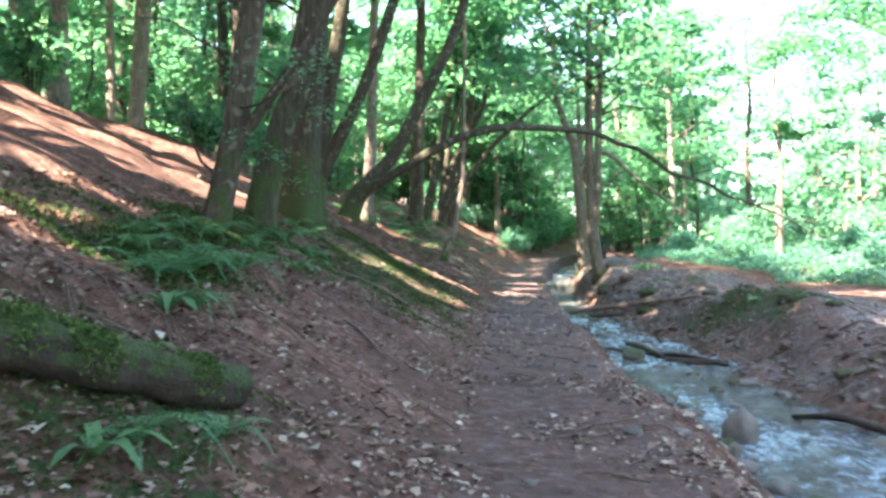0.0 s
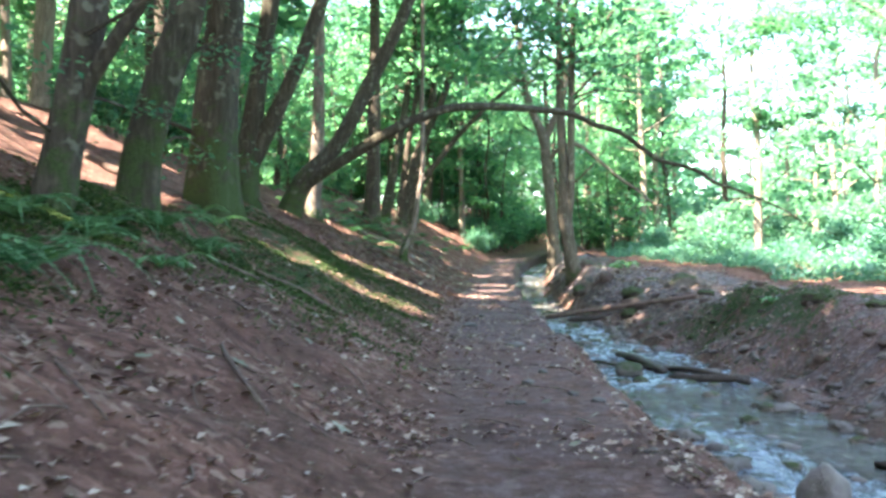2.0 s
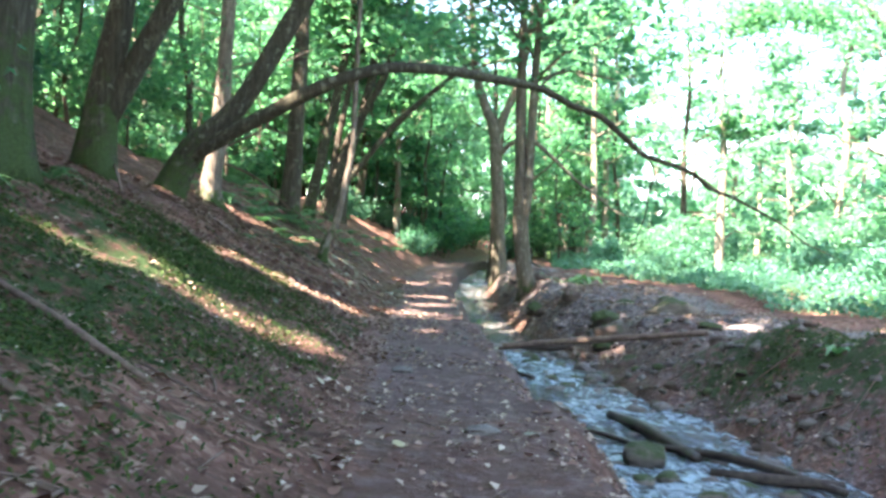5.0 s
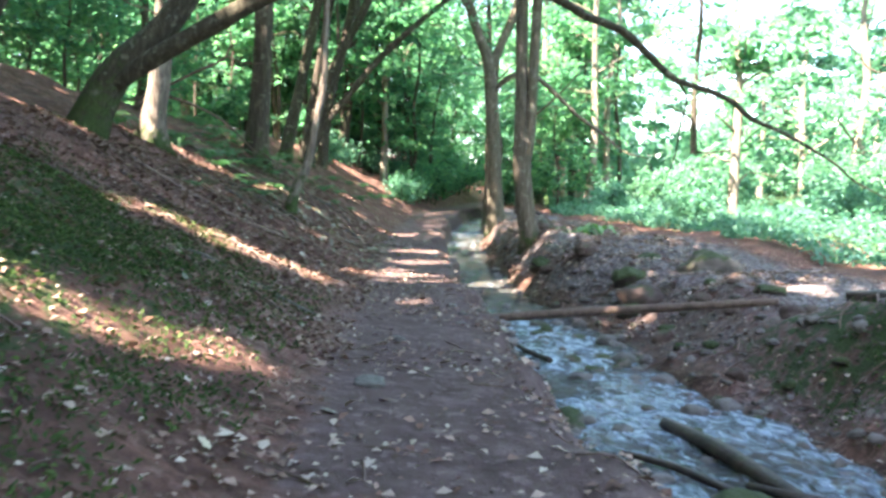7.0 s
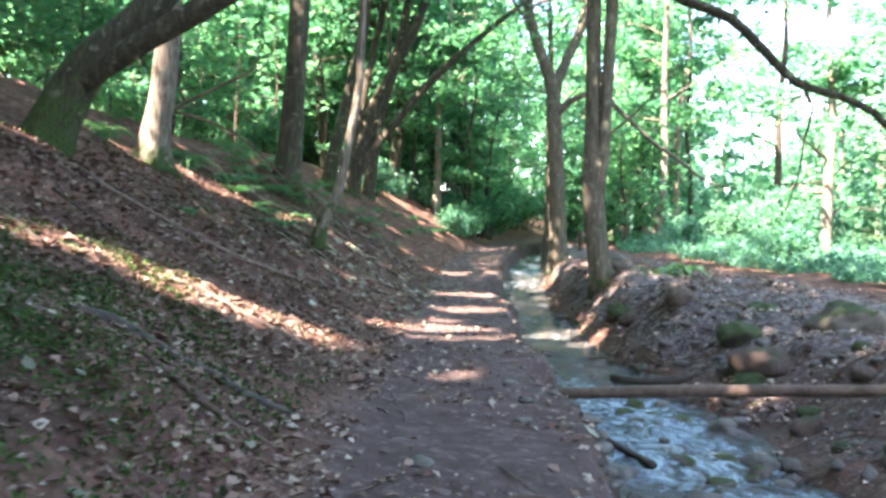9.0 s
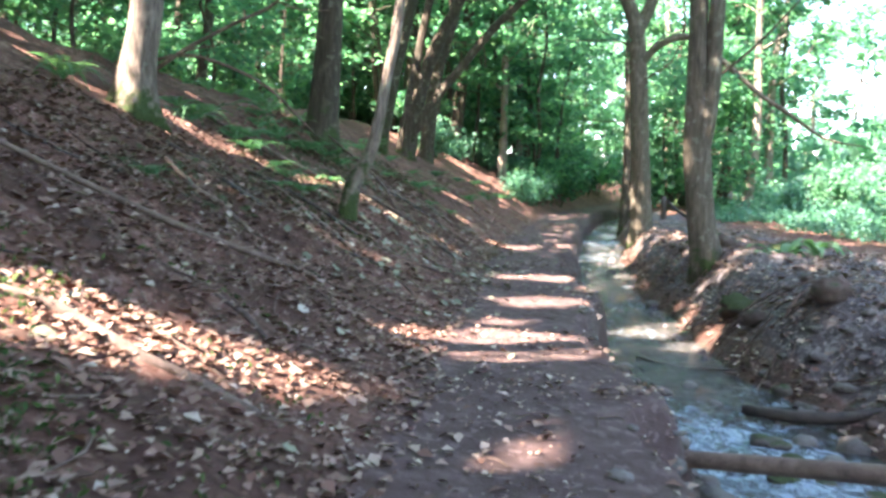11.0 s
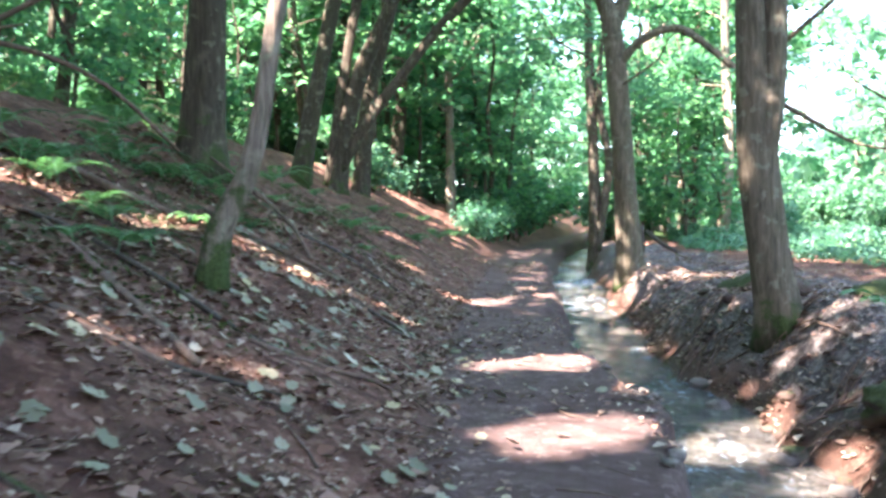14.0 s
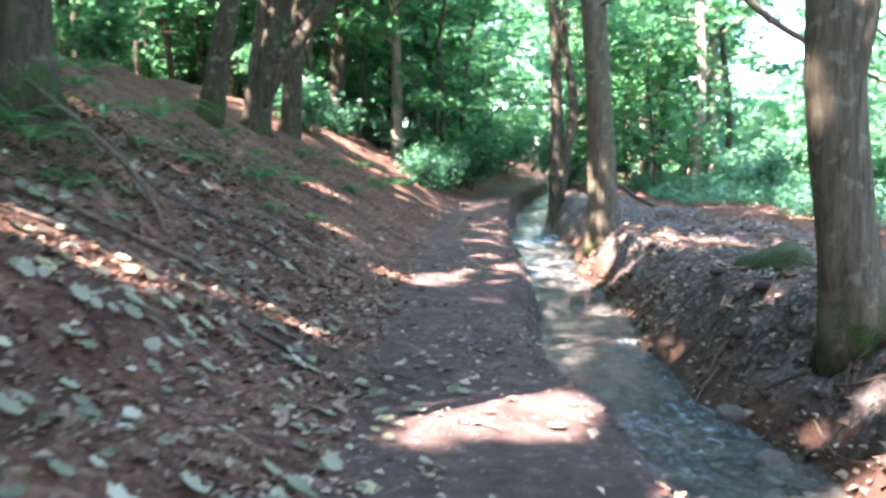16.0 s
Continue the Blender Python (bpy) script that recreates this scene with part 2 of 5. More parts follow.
M_LOG = wood_material("weathered_wood", (0.070, 0.046, 0.035), (0.20, 0.138, 0.106))
M_LOG_DARK = wood_material("wet_dark_wood", (0.020, 0.015, 0.012), (0.075, 0.055, 0.043), 0.55)
M_LOG_MOSS = stone_material("mossy_log", (0.026, 0.019, 0.014), (0.070, 0.052, 0.037), 1.35)
M_EARTH = stone_material("root_bound_earth", (0.055, 0.036, 0.028), (0.14, 0.095, 0.075), 0.12)
M_MOSS_DARK = leaf_material("log_moss", (0.020, 0.044, 0.010), (0.052, 0.100, 0.022), (0.115, 0.170, 0.042), 0.2, 0.9)
M_MOSS_TUFT = leaf_material("moss_tuft", (0.015, 0.036, 0.010), (0.042, 0.085, 0.022), (0.110, 0.150, 0.045), 0.3, 0.9)

# ---- the lie of the land ----
STREAM = np.array([(-60, 0.4), (-20, 2.0), (0, 3.4), (7, 3.7), (15, 3.9), (22, 4.02), (24, 4.12), (27.5, 4.3), (30, 4.26), (32, 4.48), (34, 4.82), (36.5, 5.14), (43.5, 6.3), (50, 7.45), (58, 9.4), (90, 19.0), (300, 80.0)])
HALF = np.array([(-20, 0.85), (15, 0.9), (24, 0.9), (28, 0.64), (32.7, 0.60), (44, 0.66), (50, 0.55), (90, 0.5)])
GAP = np.array([(-20, 2.2), (0, 2.2), (7, 1.9), (15, 1.5), (22, 1.05), (50, 0.95)])
RISE = np.array([(24, -0.06), (30, 0.06), (35, 0.15), (38, 0.25), (50, 0.6), (90, 1.5), (300, 8.0)])
WATER = np.array([(24, -0.74), (30, -0.57), (36, -0.5), (44, -0.25), (50, 0.0), (90, 0.9), (300, 7.4)])


def tab(y, table):
    return np.interp(y, table[:, 0], table[:, 1])


def stream_x(y):
    return (tab(y - 1.5, STREAM) + tab(y, STREAM) + tab(y + 1.5, STREAM)) / 3 + 0.10 * np.sin(y * 0.9) + 0.06 * np.sin(y * 2.3 + 1)


def path_x(y):
    return (tab(y - 1.5, STREAM) + tab(y, STREAM) + tab(y + 1.5, STREAM)) / 3 - tab(y, HALF) - tab(y, GAP)


def smooth(e0, e1, v):
    s = np.clip((v - e0) / (e1 - e0), 0, 1)
    return s * s * (3 - 2 * s)


def wobble(x, y, scale, seed):
    """Smooth value noise between -1 and 1, on whole arrays."""
    x, y = np.asarray(x, float) / scale, np.asarray(y, float) / scale
    ix, iy = np.floor(x), np.floor(y)
    fx, fy = x - ix, y - iy
    fx, fy = fx * fx * (3 - 2 * fx), fy * fy * (3 - 2 * fy)

    def h(a, b):
        v = np.sin(a * 127.1 + b * 311.7 + seed * 74.7) * 43758.5453
        return (v - np.floor(v)) * 2 - 1
    return (h(ix, iy) * (1 - fx) + h(ix + 1, iy) * fx) * (1 - fy) + (h(ix, iy + 1) * (1 - fx) + h(ix + 1, iy + 1) * fx) * fy


def ground_z(x, y, rough=True):
    x, y = np.asarray(x, float), np.asarray(y, float)
    c, b, w, hw, wl = path_x(y), tab(y, RISE), stream_x(y), tab(y, HALF), tab(y, WATER)
    d = c - 0.75 - x
    crest = np.interp(y, (20, 32), (8.6, 6.2))
    left = b + 0.5 * (np.sqrt(np.maximum(d, -3) ** 2 + 0.09) + d) / 2 - 0.40 * np.maximum(0, d - crest)
    left = left + 0.40 * np.exp(-((x + 1.8) / 1.9) ** 2 - ((y - 33.5) / 2.6) ** 2)
    e = np.abs(x - w) - hw
    bed = wl - 0.16 - 0.05 * smooth(0, -0.5, e)
    gl = np.maximum(0.3, w - hw - (c + 0.75))
    el = e + 0.20 * wobble(x * 0 + 7, y, 0.75, 42) + 0.09 * wobble(x * 0 + 3, y, 0.27, 43)
    lbank = wl - 0.16 + (b - wl + 0.16) * smooth(-0.05, 1.0, el / gl)
    over = np.maximum(0, x - w - hw)
    rtop = b + 0.15 + 0.12 * smooth(26, 29, y) * (1 - smooth(33, 37, y)) + 0.02 * over + 0.045 * np.maximum(0, over - 14) + 0.16 * np.maximum(0, over - 34)
    rw = np.interp(y, (8, 14, 20, 25, 28.5, 31, 44), (2.2, 1.9, 1.5, 1.45, 1.2, 1.05, 0.8)) * (1 + 0.25 * wobble(x * 0 + 3, y, 1.3, 41))
    f = np.clip((e + 0.05) / rw, 0, 1)
    rbank = wl - 0.16 + (rtop - wl + 0.16) * (0.3 * np.sqrt(f) + 0.4 * f + 0.3 * smooth(0, 1, f))
    rbank = rbank - 0.20 * np.exp(-((e - 0.75) / 0.45) ** 2) * smooth(9, 12, y) * (1 - smooth(21, 24, y))
    rbank = rbank + 0.34 * np.exp(-((x - 6.3 + 0.13 * (y - 16.4)) / 0.75) ** 2 - ((y - 16.9) / 2.9) ** 4)
    z = np.where(x < c + 0.4, left, np.where(e < 0, bed, np.where(x < w, lbank, rbank)))
    if rough:
        k = np.where(e < 0, 0.25, 1.0) * (0.3 + 0.7 * smooth(0.5, 1.2, np.abs(x - c)))
        k = k * np.where(x > w, 1 + 1.1 * smooth(0, 0.3, e) * (1 - smooth(2.0, 5.0, e)), 1.0)
        z = z + k * (0.10 * wobble(x, y, 2.1, 1) * smooth(0.3, 2.0, np.abs(x - c)) + 0.06 * wobble(x, y, 0.8, 2) + 0.036 * wobble(x, y, 0.36, 3))
        slope = smooth(0.3, 1.5, d)
        z = z + slope * (0.08 * wobble(x * 0.62 + 0.15 * y, y, 0.62, 4) + 0.035 * wobble(x * 0.9, y, 0.3, 5) + 0.10 * np.abs(wobble(x * 0.5, y, 1.5, 6)))
    return z


def gz(x, y):
    return float(ground_z(x, y))


def water_z(y):
    return float(tab(y, WATER))


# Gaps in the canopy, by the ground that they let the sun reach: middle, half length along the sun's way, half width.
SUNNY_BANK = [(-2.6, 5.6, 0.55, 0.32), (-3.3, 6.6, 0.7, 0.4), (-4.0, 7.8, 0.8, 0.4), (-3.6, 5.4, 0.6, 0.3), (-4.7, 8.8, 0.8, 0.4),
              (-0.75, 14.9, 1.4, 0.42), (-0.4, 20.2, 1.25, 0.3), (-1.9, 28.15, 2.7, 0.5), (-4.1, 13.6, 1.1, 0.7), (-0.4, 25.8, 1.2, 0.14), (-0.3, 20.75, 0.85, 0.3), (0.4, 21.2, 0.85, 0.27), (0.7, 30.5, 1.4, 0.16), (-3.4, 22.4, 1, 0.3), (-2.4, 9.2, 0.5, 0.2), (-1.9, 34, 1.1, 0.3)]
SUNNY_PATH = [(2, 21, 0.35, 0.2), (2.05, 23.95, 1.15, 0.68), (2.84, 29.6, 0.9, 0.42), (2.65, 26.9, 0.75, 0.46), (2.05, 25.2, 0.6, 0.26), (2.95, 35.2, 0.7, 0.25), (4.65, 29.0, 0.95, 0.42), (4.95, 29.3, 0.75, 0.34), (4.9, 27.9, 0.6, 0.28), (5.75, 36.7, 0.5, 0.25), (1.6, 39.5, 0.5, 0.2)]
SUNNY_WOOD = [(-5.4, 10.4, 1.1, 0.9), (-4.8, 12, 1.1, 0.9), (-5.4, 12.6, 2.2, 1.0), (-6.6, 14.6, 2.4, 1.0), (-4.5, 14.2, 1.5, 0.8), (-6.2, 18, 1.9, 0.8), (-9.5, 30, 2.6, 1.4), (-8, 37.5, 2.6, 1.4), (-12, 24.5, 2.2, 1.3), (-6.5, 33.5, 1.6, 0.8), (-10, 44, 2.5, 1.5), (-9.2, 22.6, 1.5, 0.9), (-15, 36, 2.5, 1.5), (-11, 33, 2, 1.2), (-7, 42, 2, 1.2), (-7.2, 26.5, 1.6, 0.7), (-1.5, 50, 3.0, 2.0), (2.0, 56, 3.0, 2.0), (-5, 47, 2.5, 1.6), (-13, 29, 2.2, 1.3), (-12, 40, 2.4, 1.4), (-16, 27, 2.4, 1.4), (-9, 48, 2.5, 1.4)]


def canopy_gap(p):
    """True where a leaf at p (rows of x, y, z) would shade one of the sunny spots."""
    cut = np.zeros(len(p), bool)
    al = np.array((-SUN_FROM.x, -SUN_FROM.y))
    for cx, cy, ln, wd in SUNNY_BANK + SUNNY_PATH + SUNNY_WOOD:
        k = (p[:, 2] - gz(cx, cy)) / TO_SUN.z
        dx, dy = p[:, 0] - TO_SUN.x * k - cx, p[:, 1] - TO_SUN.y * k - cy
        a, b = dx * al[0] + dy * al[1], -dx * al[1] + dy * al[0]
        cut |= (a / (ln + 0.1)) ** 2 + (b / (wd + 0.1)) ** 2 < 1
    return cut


# ---- mesh helpers ----


def mesh_of(name, verts, faces, mat, attrs=(), smooth_faces=True):
    me = bpy.data.meshes.new(name)
    verts = np.asarray(verts, np.float32)
    faces = np.asarray(faces, np.int32)
    n, k = faces.shape
    me.vertices.add(len(verts))
    me.vertices.foreach_set("co", verts.ravel())
    me.loops.add(n * k)
    me.loops.foreach_set("vertex_index", faces.ravel())
    me.polygons.add(n)
    me.polygons.foreach_set("loop_start", np.arange(0, n * k, k, dtype=np.int32))
    me.update(calc_edges=True)
    if smooth_faces:
        me.polygons.foreach_set("use_smooth", np.ones(n, bool))
    for key, values in attrs:
        a = me.attributes.new(key, "FLOAT", "POINT")
        a.data.foreach_set("value", np.asarray(values, np.float32))
    me.materials.append(mat)
    return me


def part(name, me, parent, loc=(0, 0, 0), label="", kind=""):
    ob = new(name, me)
    ob.parent = parent
    ob.location = loc
    return tagged(ob, label=label, kind=kind)


def thing(name, x, y, z, label, category, group="", kind=""):
    ob = new(name)
    ob.location = (x, y, z)
    return tagged(ob, label, category, group, kind)


def spline(points, step):
    """Points along a smooth curve through the given ones."""
    p = np.asarray(points, float)
    q = np.vstack([2 * p[0] - p[1], p, 2 * p[-1] - p[-2]])
    out = []
    for i in range(1, len(q) - 2):
        n = max(2, int(np.linalg.norm(q[i + 1] - q[i]) / step))
        for s in np.arange(n) / n:
            a, b, c, d = q[i - 1], q[i], q[i + 1], q[i + 2]
            out.append(0.5 * (2 * b + (c - a) * s + (2 * a - 5 * b + 4 * c - d) * s * s + (3 * b - a - 3 * c + d) * s ** 3))
    out.append(p[-1])
    return np.array(out)


def tube(points, radii, step=0.2, sides=12, gnarl=0.08, flare=0.0, seed=0, moss_top=1.2, cap=True):
    """Vertices, quads and moss of a knobbly tapering stem."""
    rs = np.random.RandomState(seed)
    c = spline(points, step)
    n = len(c)
    ln = np.concatenate([[0], np.cumsum(np.linalg.norm(np.diff(c, axis=0), axis=1))])
    kl = np.concatenate([[0], np.cumsum(np.linalg.norm(np.diff(np.asarray(points, float), axis=0), axis=1))])
    r = np.interp(ln / ln[-1], kl / kl[-1], radii) if len(radii) == len(points) else np.interp(ln / ln[-1], np.linspace(0, 1, len(radii)), radii)
    t = np.gradient(c, axis=0)
    t /= np.linalg.norm(t, axis=1)[:, None]
    ref = np.array((0.0, 1.0, 0.0)) if abs(t[0, 1]) < 0.8 else np.array((1.0, 0.0, 0.0))
    ang = np.linspace(0, 2 * np.pi, sides, endpoint=False)
    ph = rs.rand(6) * 6.28
    verts, moss = [], []
    for i in range(n):
        u = np.cross(ref, t[i])
        u /= np.linalg.norm(u)
        v = np.cross(t[i], u)
        w = 1 + gnarl * (np.sin(3 * ang + ph[0] + ln[i] * 0.6) * 0.5 + np.sin(5 * ang + ph[1] - ln[i] * 0.9) * 0.35 + np.sin(2 * ang + ph[2] + ln[i] * 1.7) * 0.5) + gnarl * 0.4 * (rs.rand(sides) - 0.5)
        if flare:
            f = flare * math.exp(-ln[i] / (r[0] * 1.6))
            w = w + f * (0.75 + 0.45 * np.sin(4 * ang + ph[3]) + 0.25 * np.sin(7 * ang + ph[4]))
        verts.append(c[i] + r[i] * w[:, None] * (np.cos(ang)[:, None] * u + np.sin(ang)[:, None] * v))
        moss.append(np.full(sides, max(0.0, 1 - ln[i] / moss_top)))
    verts, moss = np.vstack(verts), np.concatenate(moss)
    a = np.arange(sides)
    faces = [np.stack([i * sides + a, i * sides + (a + 1) % sides, (i + 1) * sides + (a + 1) % sides, (i + 1) * sides + a], 1) for i in range(n - 1)]
    faces = np.vstack(faces)
    if cap:
        for k, i in ((0, 0), (n - 1, 1)):
            verts = np.vstack([verts, c[k]])
            moss = np.append(moss, 0)
            m = len(verts) - 1
            half = sides // 2 * 2
            ring = k * sides + np.arange(half)
            q = [(m, ring[(j + 2) % half], ring[(j + 1) % half], ring[j]) if i == 0 else (m, ring[j], ring[(j + 1) % half], ring[(j + 2) % half]) for j in range(0, half, 2)]
            faces = np.vstack([faces, np.array(q)])
    return verts, faces, moss


def tubes_mesh(name, stems, mat):
    """One mesh out of several stems, each the arguments of tube()."""
    vs, fs, ms, k = [], [], [], 0
    for s in stems:
        v, f, m = tube(**s)
        vs.append(v), fs.append(f + k), ms.append(m)
        k += len(v)
    return mesh_of(name, np.vstack(vs), np.vstack(fs), mat, [("moss", np.concatenate(ms))])


def leaf_mesh(name, centres, size, mat, rs, flat=0.5, ratio=0.6, tone=None):
    """Many pointed leaves, each a folded quad; flat: 1 lies level, 0 any way."""
    n = len(centres)
    nrm = rs.normal(size=(n, 3))
    nrm[:, 2] = np.abs(nrm[:, 2]) + flat * 2.2
    nrm /= np.linalg.norm(nrm, axis=1)[:, None]
    a = rs.normal(size=(n, 3))
    a -= nrm * np.sum(a * nrm, axis=1)[:, None]
    a /= np.linalg.norm(a, axis=1)[:, None]
    b = np.cross(nrm, a)
    s = (size * (0.6 + 0.8 * rs.rand(n)))[:, None]
    fold = 0.12 * s * nrm
    v = np.stack([centres - a * s * 0.5, centres - b * s * 0.5 * ratio + fold + a * s * 0.05, centres + a * s * 0.5 - fold * 0.8, centres + b * s * 0.5 * ratio + fold + a * s * 0.05], 1).reshape(-1, 3)
    f = np.arange(n * 4).reshape(-1, 4)
    tn = rs.rand(n) if tone is None else tone
    return mesh_of(name, v, f, mat, [("tone", np.repeat(tn, 4))], False)


def sprays(tips, count, spread, thick, rs):
    """Leaf places in flattish sprays about the tips."""
    tips = np.asarray(tips, float)
    c = tips[rs.randint(0, len(tips), count)]
    o = rs.normal(size=(count, 3)) * np.array((spread, spread, thick)) * 0.55
    o[:, 2] -= 0.12 * (o[:, 0] ** 2 + o[:, 1] ** 2) / max(spread, 0.1)
    return c + o


def limbs_on(points, radii, count, lo, hi, length, rs, up=0.35, droop=0.15):
    """Side limbs along a stem: stems for tube(), and their leaf tips."""
    c = spline(points, 0.5)
    stems, tips = [], []
    for i in range(count):
        f = lo + (hi - lo) * (i + rs.rand()) / count
        k = int(f * (len(c) - 1))
        r = float(np.interp(f, np.linspace(0, 1, len(radii)), radii))
        az = rs.rand() * 6.28
        ln = length * (0.6 + 0.7 * rs.rand()) * (1.15 - 0.5 * f)
        d = np.array((math.cos(az), math.sin(az), up + 0.5 * rs.rand()))
        p0 = c[k]
        p1 = p0 + d * ln * 0.35 + rs.normal(size=3) * 0.06 * ln
        p2 = p0 + d * ln * 0.7 + rs.normal(size=3) * 0.10 * ln - np.array((0, 0, droop * ln * 0.3))
        p3 = p0 + d * ln + rs.normal(size=3) * 0.12 * ln - np.array((0, 0, droop * ln))
        stems.append(dict(points=[p0, p1, p2, p3], radii=[r * 0.42, r * 0.3, r * 0.2, 0.012], step=0.5, sides=6, gnarl=0.1, seed=i, moss_top=0.01, cap=False))
        for s in (0.45, 0.62, 0.78, 0.92, 1.0):
            tips.append(p0 + (p3 - p0) * s + rs.normal(size=3) * 0.16 * ln * np.array((1, 1, 0.5)))
    return stems, tips

# ---- ground and stream ----


def lines(*spans):
    out = []
    for a, b, s in spans:
        out.extend(np.arange(a, b - s * 0.4, s))
    return np.array(out + [spans[-1][1]])


U = lines((-260, -60, 25), (-60, -20, 3), (-20, -10, 0.7), (-10, -6.6, 0.2), (-6.6, -0.5, 0.1), (-0.5, 3.0, 0.1), (3.0, 6, 0.2), (6, 14, 0.6), (14, 40, 2), (40, 340, 30))
V = lines((-90, -20, 10), (-20, 0, 1.2), (0, 3, 0.3), (3, 40, 0.125), (40, 56, 0.35), (56, 80, 1.0), (80, 120, 4), (120, 400, 28))
gu, gv = np.meshgrid(U, V)
gx, gy = gu + stream_x(gv), gv
gzz = ground_z(gx, gy)
nu, nv = len(U), len(V)
ii = np.arange(nu * nv).reshape(nv, nu)
quads = np.stack([ii[:-1, :-1], ii[:-1, 1:], ii[1:, 1:], ii[1:, :-1]], -1).reshape(-1, 4)
pd = np.abs(gx - path_x(gv))
e_side = np.abs(gu) - tab(gv, HALF)
path_mask = np.where(gx > path_x(gv), 1 - smooth(0.8, 1.5, pd), 1 - smooth(0.45, 1.05, pd)) * smooth(-12, -6, gv + 0 * gu) * np.where(gv > 14, 1.0, 0.55)
dl = path_x(gv) - 0.75 - gx
moss_mask = 0.58 * np.exp(-((dl - 2.0) / 1.5) ** 2) * smooth(8.5, 11.5, gv) * (1 - smooth(18.5, 21.5, gv))
moss_mask = np.maximum(moss_mask, 0.50 * np.exp(-((gx + 1.35) / 0.75) ** 4 - ((gv - 3.5) / 1.0) ** 4))
moss_mask = np.maximum(moss_mask, 0.62 * np.exp(-((gx + 2.55) / 0.55) ** 4 - ((gv - 9.0) / 3.2) ** 4))
moss_mask = np.maximum(moss_mask, 0.47 * np.exp(-((dl - 2.8) / 1.3) ** 2) * smooth(22, 25, gv) * (1 - smooth(40, 46, gv)))
moss_mask = np.maximum(moss_mask, 0.62 * np.exp(-((gx - 6.3 + 0.13 * (gv - 16.4)) / 0.8) ** 4 - ((gv - 16.9) / 2.9) ** 4))
moss_mask = np.maximum(moss_mask, 0.85 * smooth(9, 13, gx - 0.05 * gv) * (gu > 0))
bank_e = gu - tab(gv, HALF)
gravel_mask = ((0.50 + 0.22 * smooth(22, 26, gv)) * smooth(0.0, 0.5, bank_e) + 0.35 * smooth(1.5 - smooth(21, 26, gv), 3.0 - smooth(21, 26, gv), bank_e)) * (1 - smooth(7.5, 9.5, gx - 0.04 * gv))
wet_mask = np.where(gu > 0, 1 - 0.75 * smooth(0.0, 0.5, e_side) - 0.25 * smooth(0.8, 2.2, e_side), 1 - smooth(0.0, 0.35, e_side))
ground = new("ground", mesh_of("ground", np.stack([gx, gy, gzz], -1).reshape(-1, 3), quads, M_GROUND, [("path", path_mask.ravel()), ("moss", moss_mask.ravel()), ("gravel", gravel_mask.ravel()), ("wet", wet_mask.ravel())]))
tagged(ground, "brown woodland floor of bare earth, leaf litter and moss", "ground", kind="structure")

WU = np.linspace(-1.25, 1.25, 26)
WV = lines((-60, 0, 2.0), (0, 42, 0.1), (42, 90, 0.5), (90, 200, 5))
wu, wv = np.meshgrid(WU, WV)
wx = stream_x(wv) + wu * (tab(wv, HALF) + 0.12)
riffle = np.clip(wobble(wx * 1.4, wv, 1.5, 21) * 0.8 + 0.66 - 0.52 * smooth(24, 27, wv), 0, 1)
wz = tab(wv, WATER) + 0.026 * wobble(wx, wv, 0.45, 22) * (0.3 + riffle) + 0.018 * wobble(wx, wv, 0.2, 23) * (0.3 + riffle)
jj = np.arange(wu.size).reshape(wu.shape)
wq = np.stack([jj[:-1, :-1], jj[:-1, 1:], jj[1:, 1:], jj[1:, :-1]], -1).reshape(-1, 4)
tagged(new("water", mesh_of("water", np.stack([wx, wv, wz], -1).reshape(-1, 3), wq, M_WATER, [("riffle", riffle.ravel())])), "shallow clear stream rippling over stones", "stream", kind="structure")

# ---- trees ----


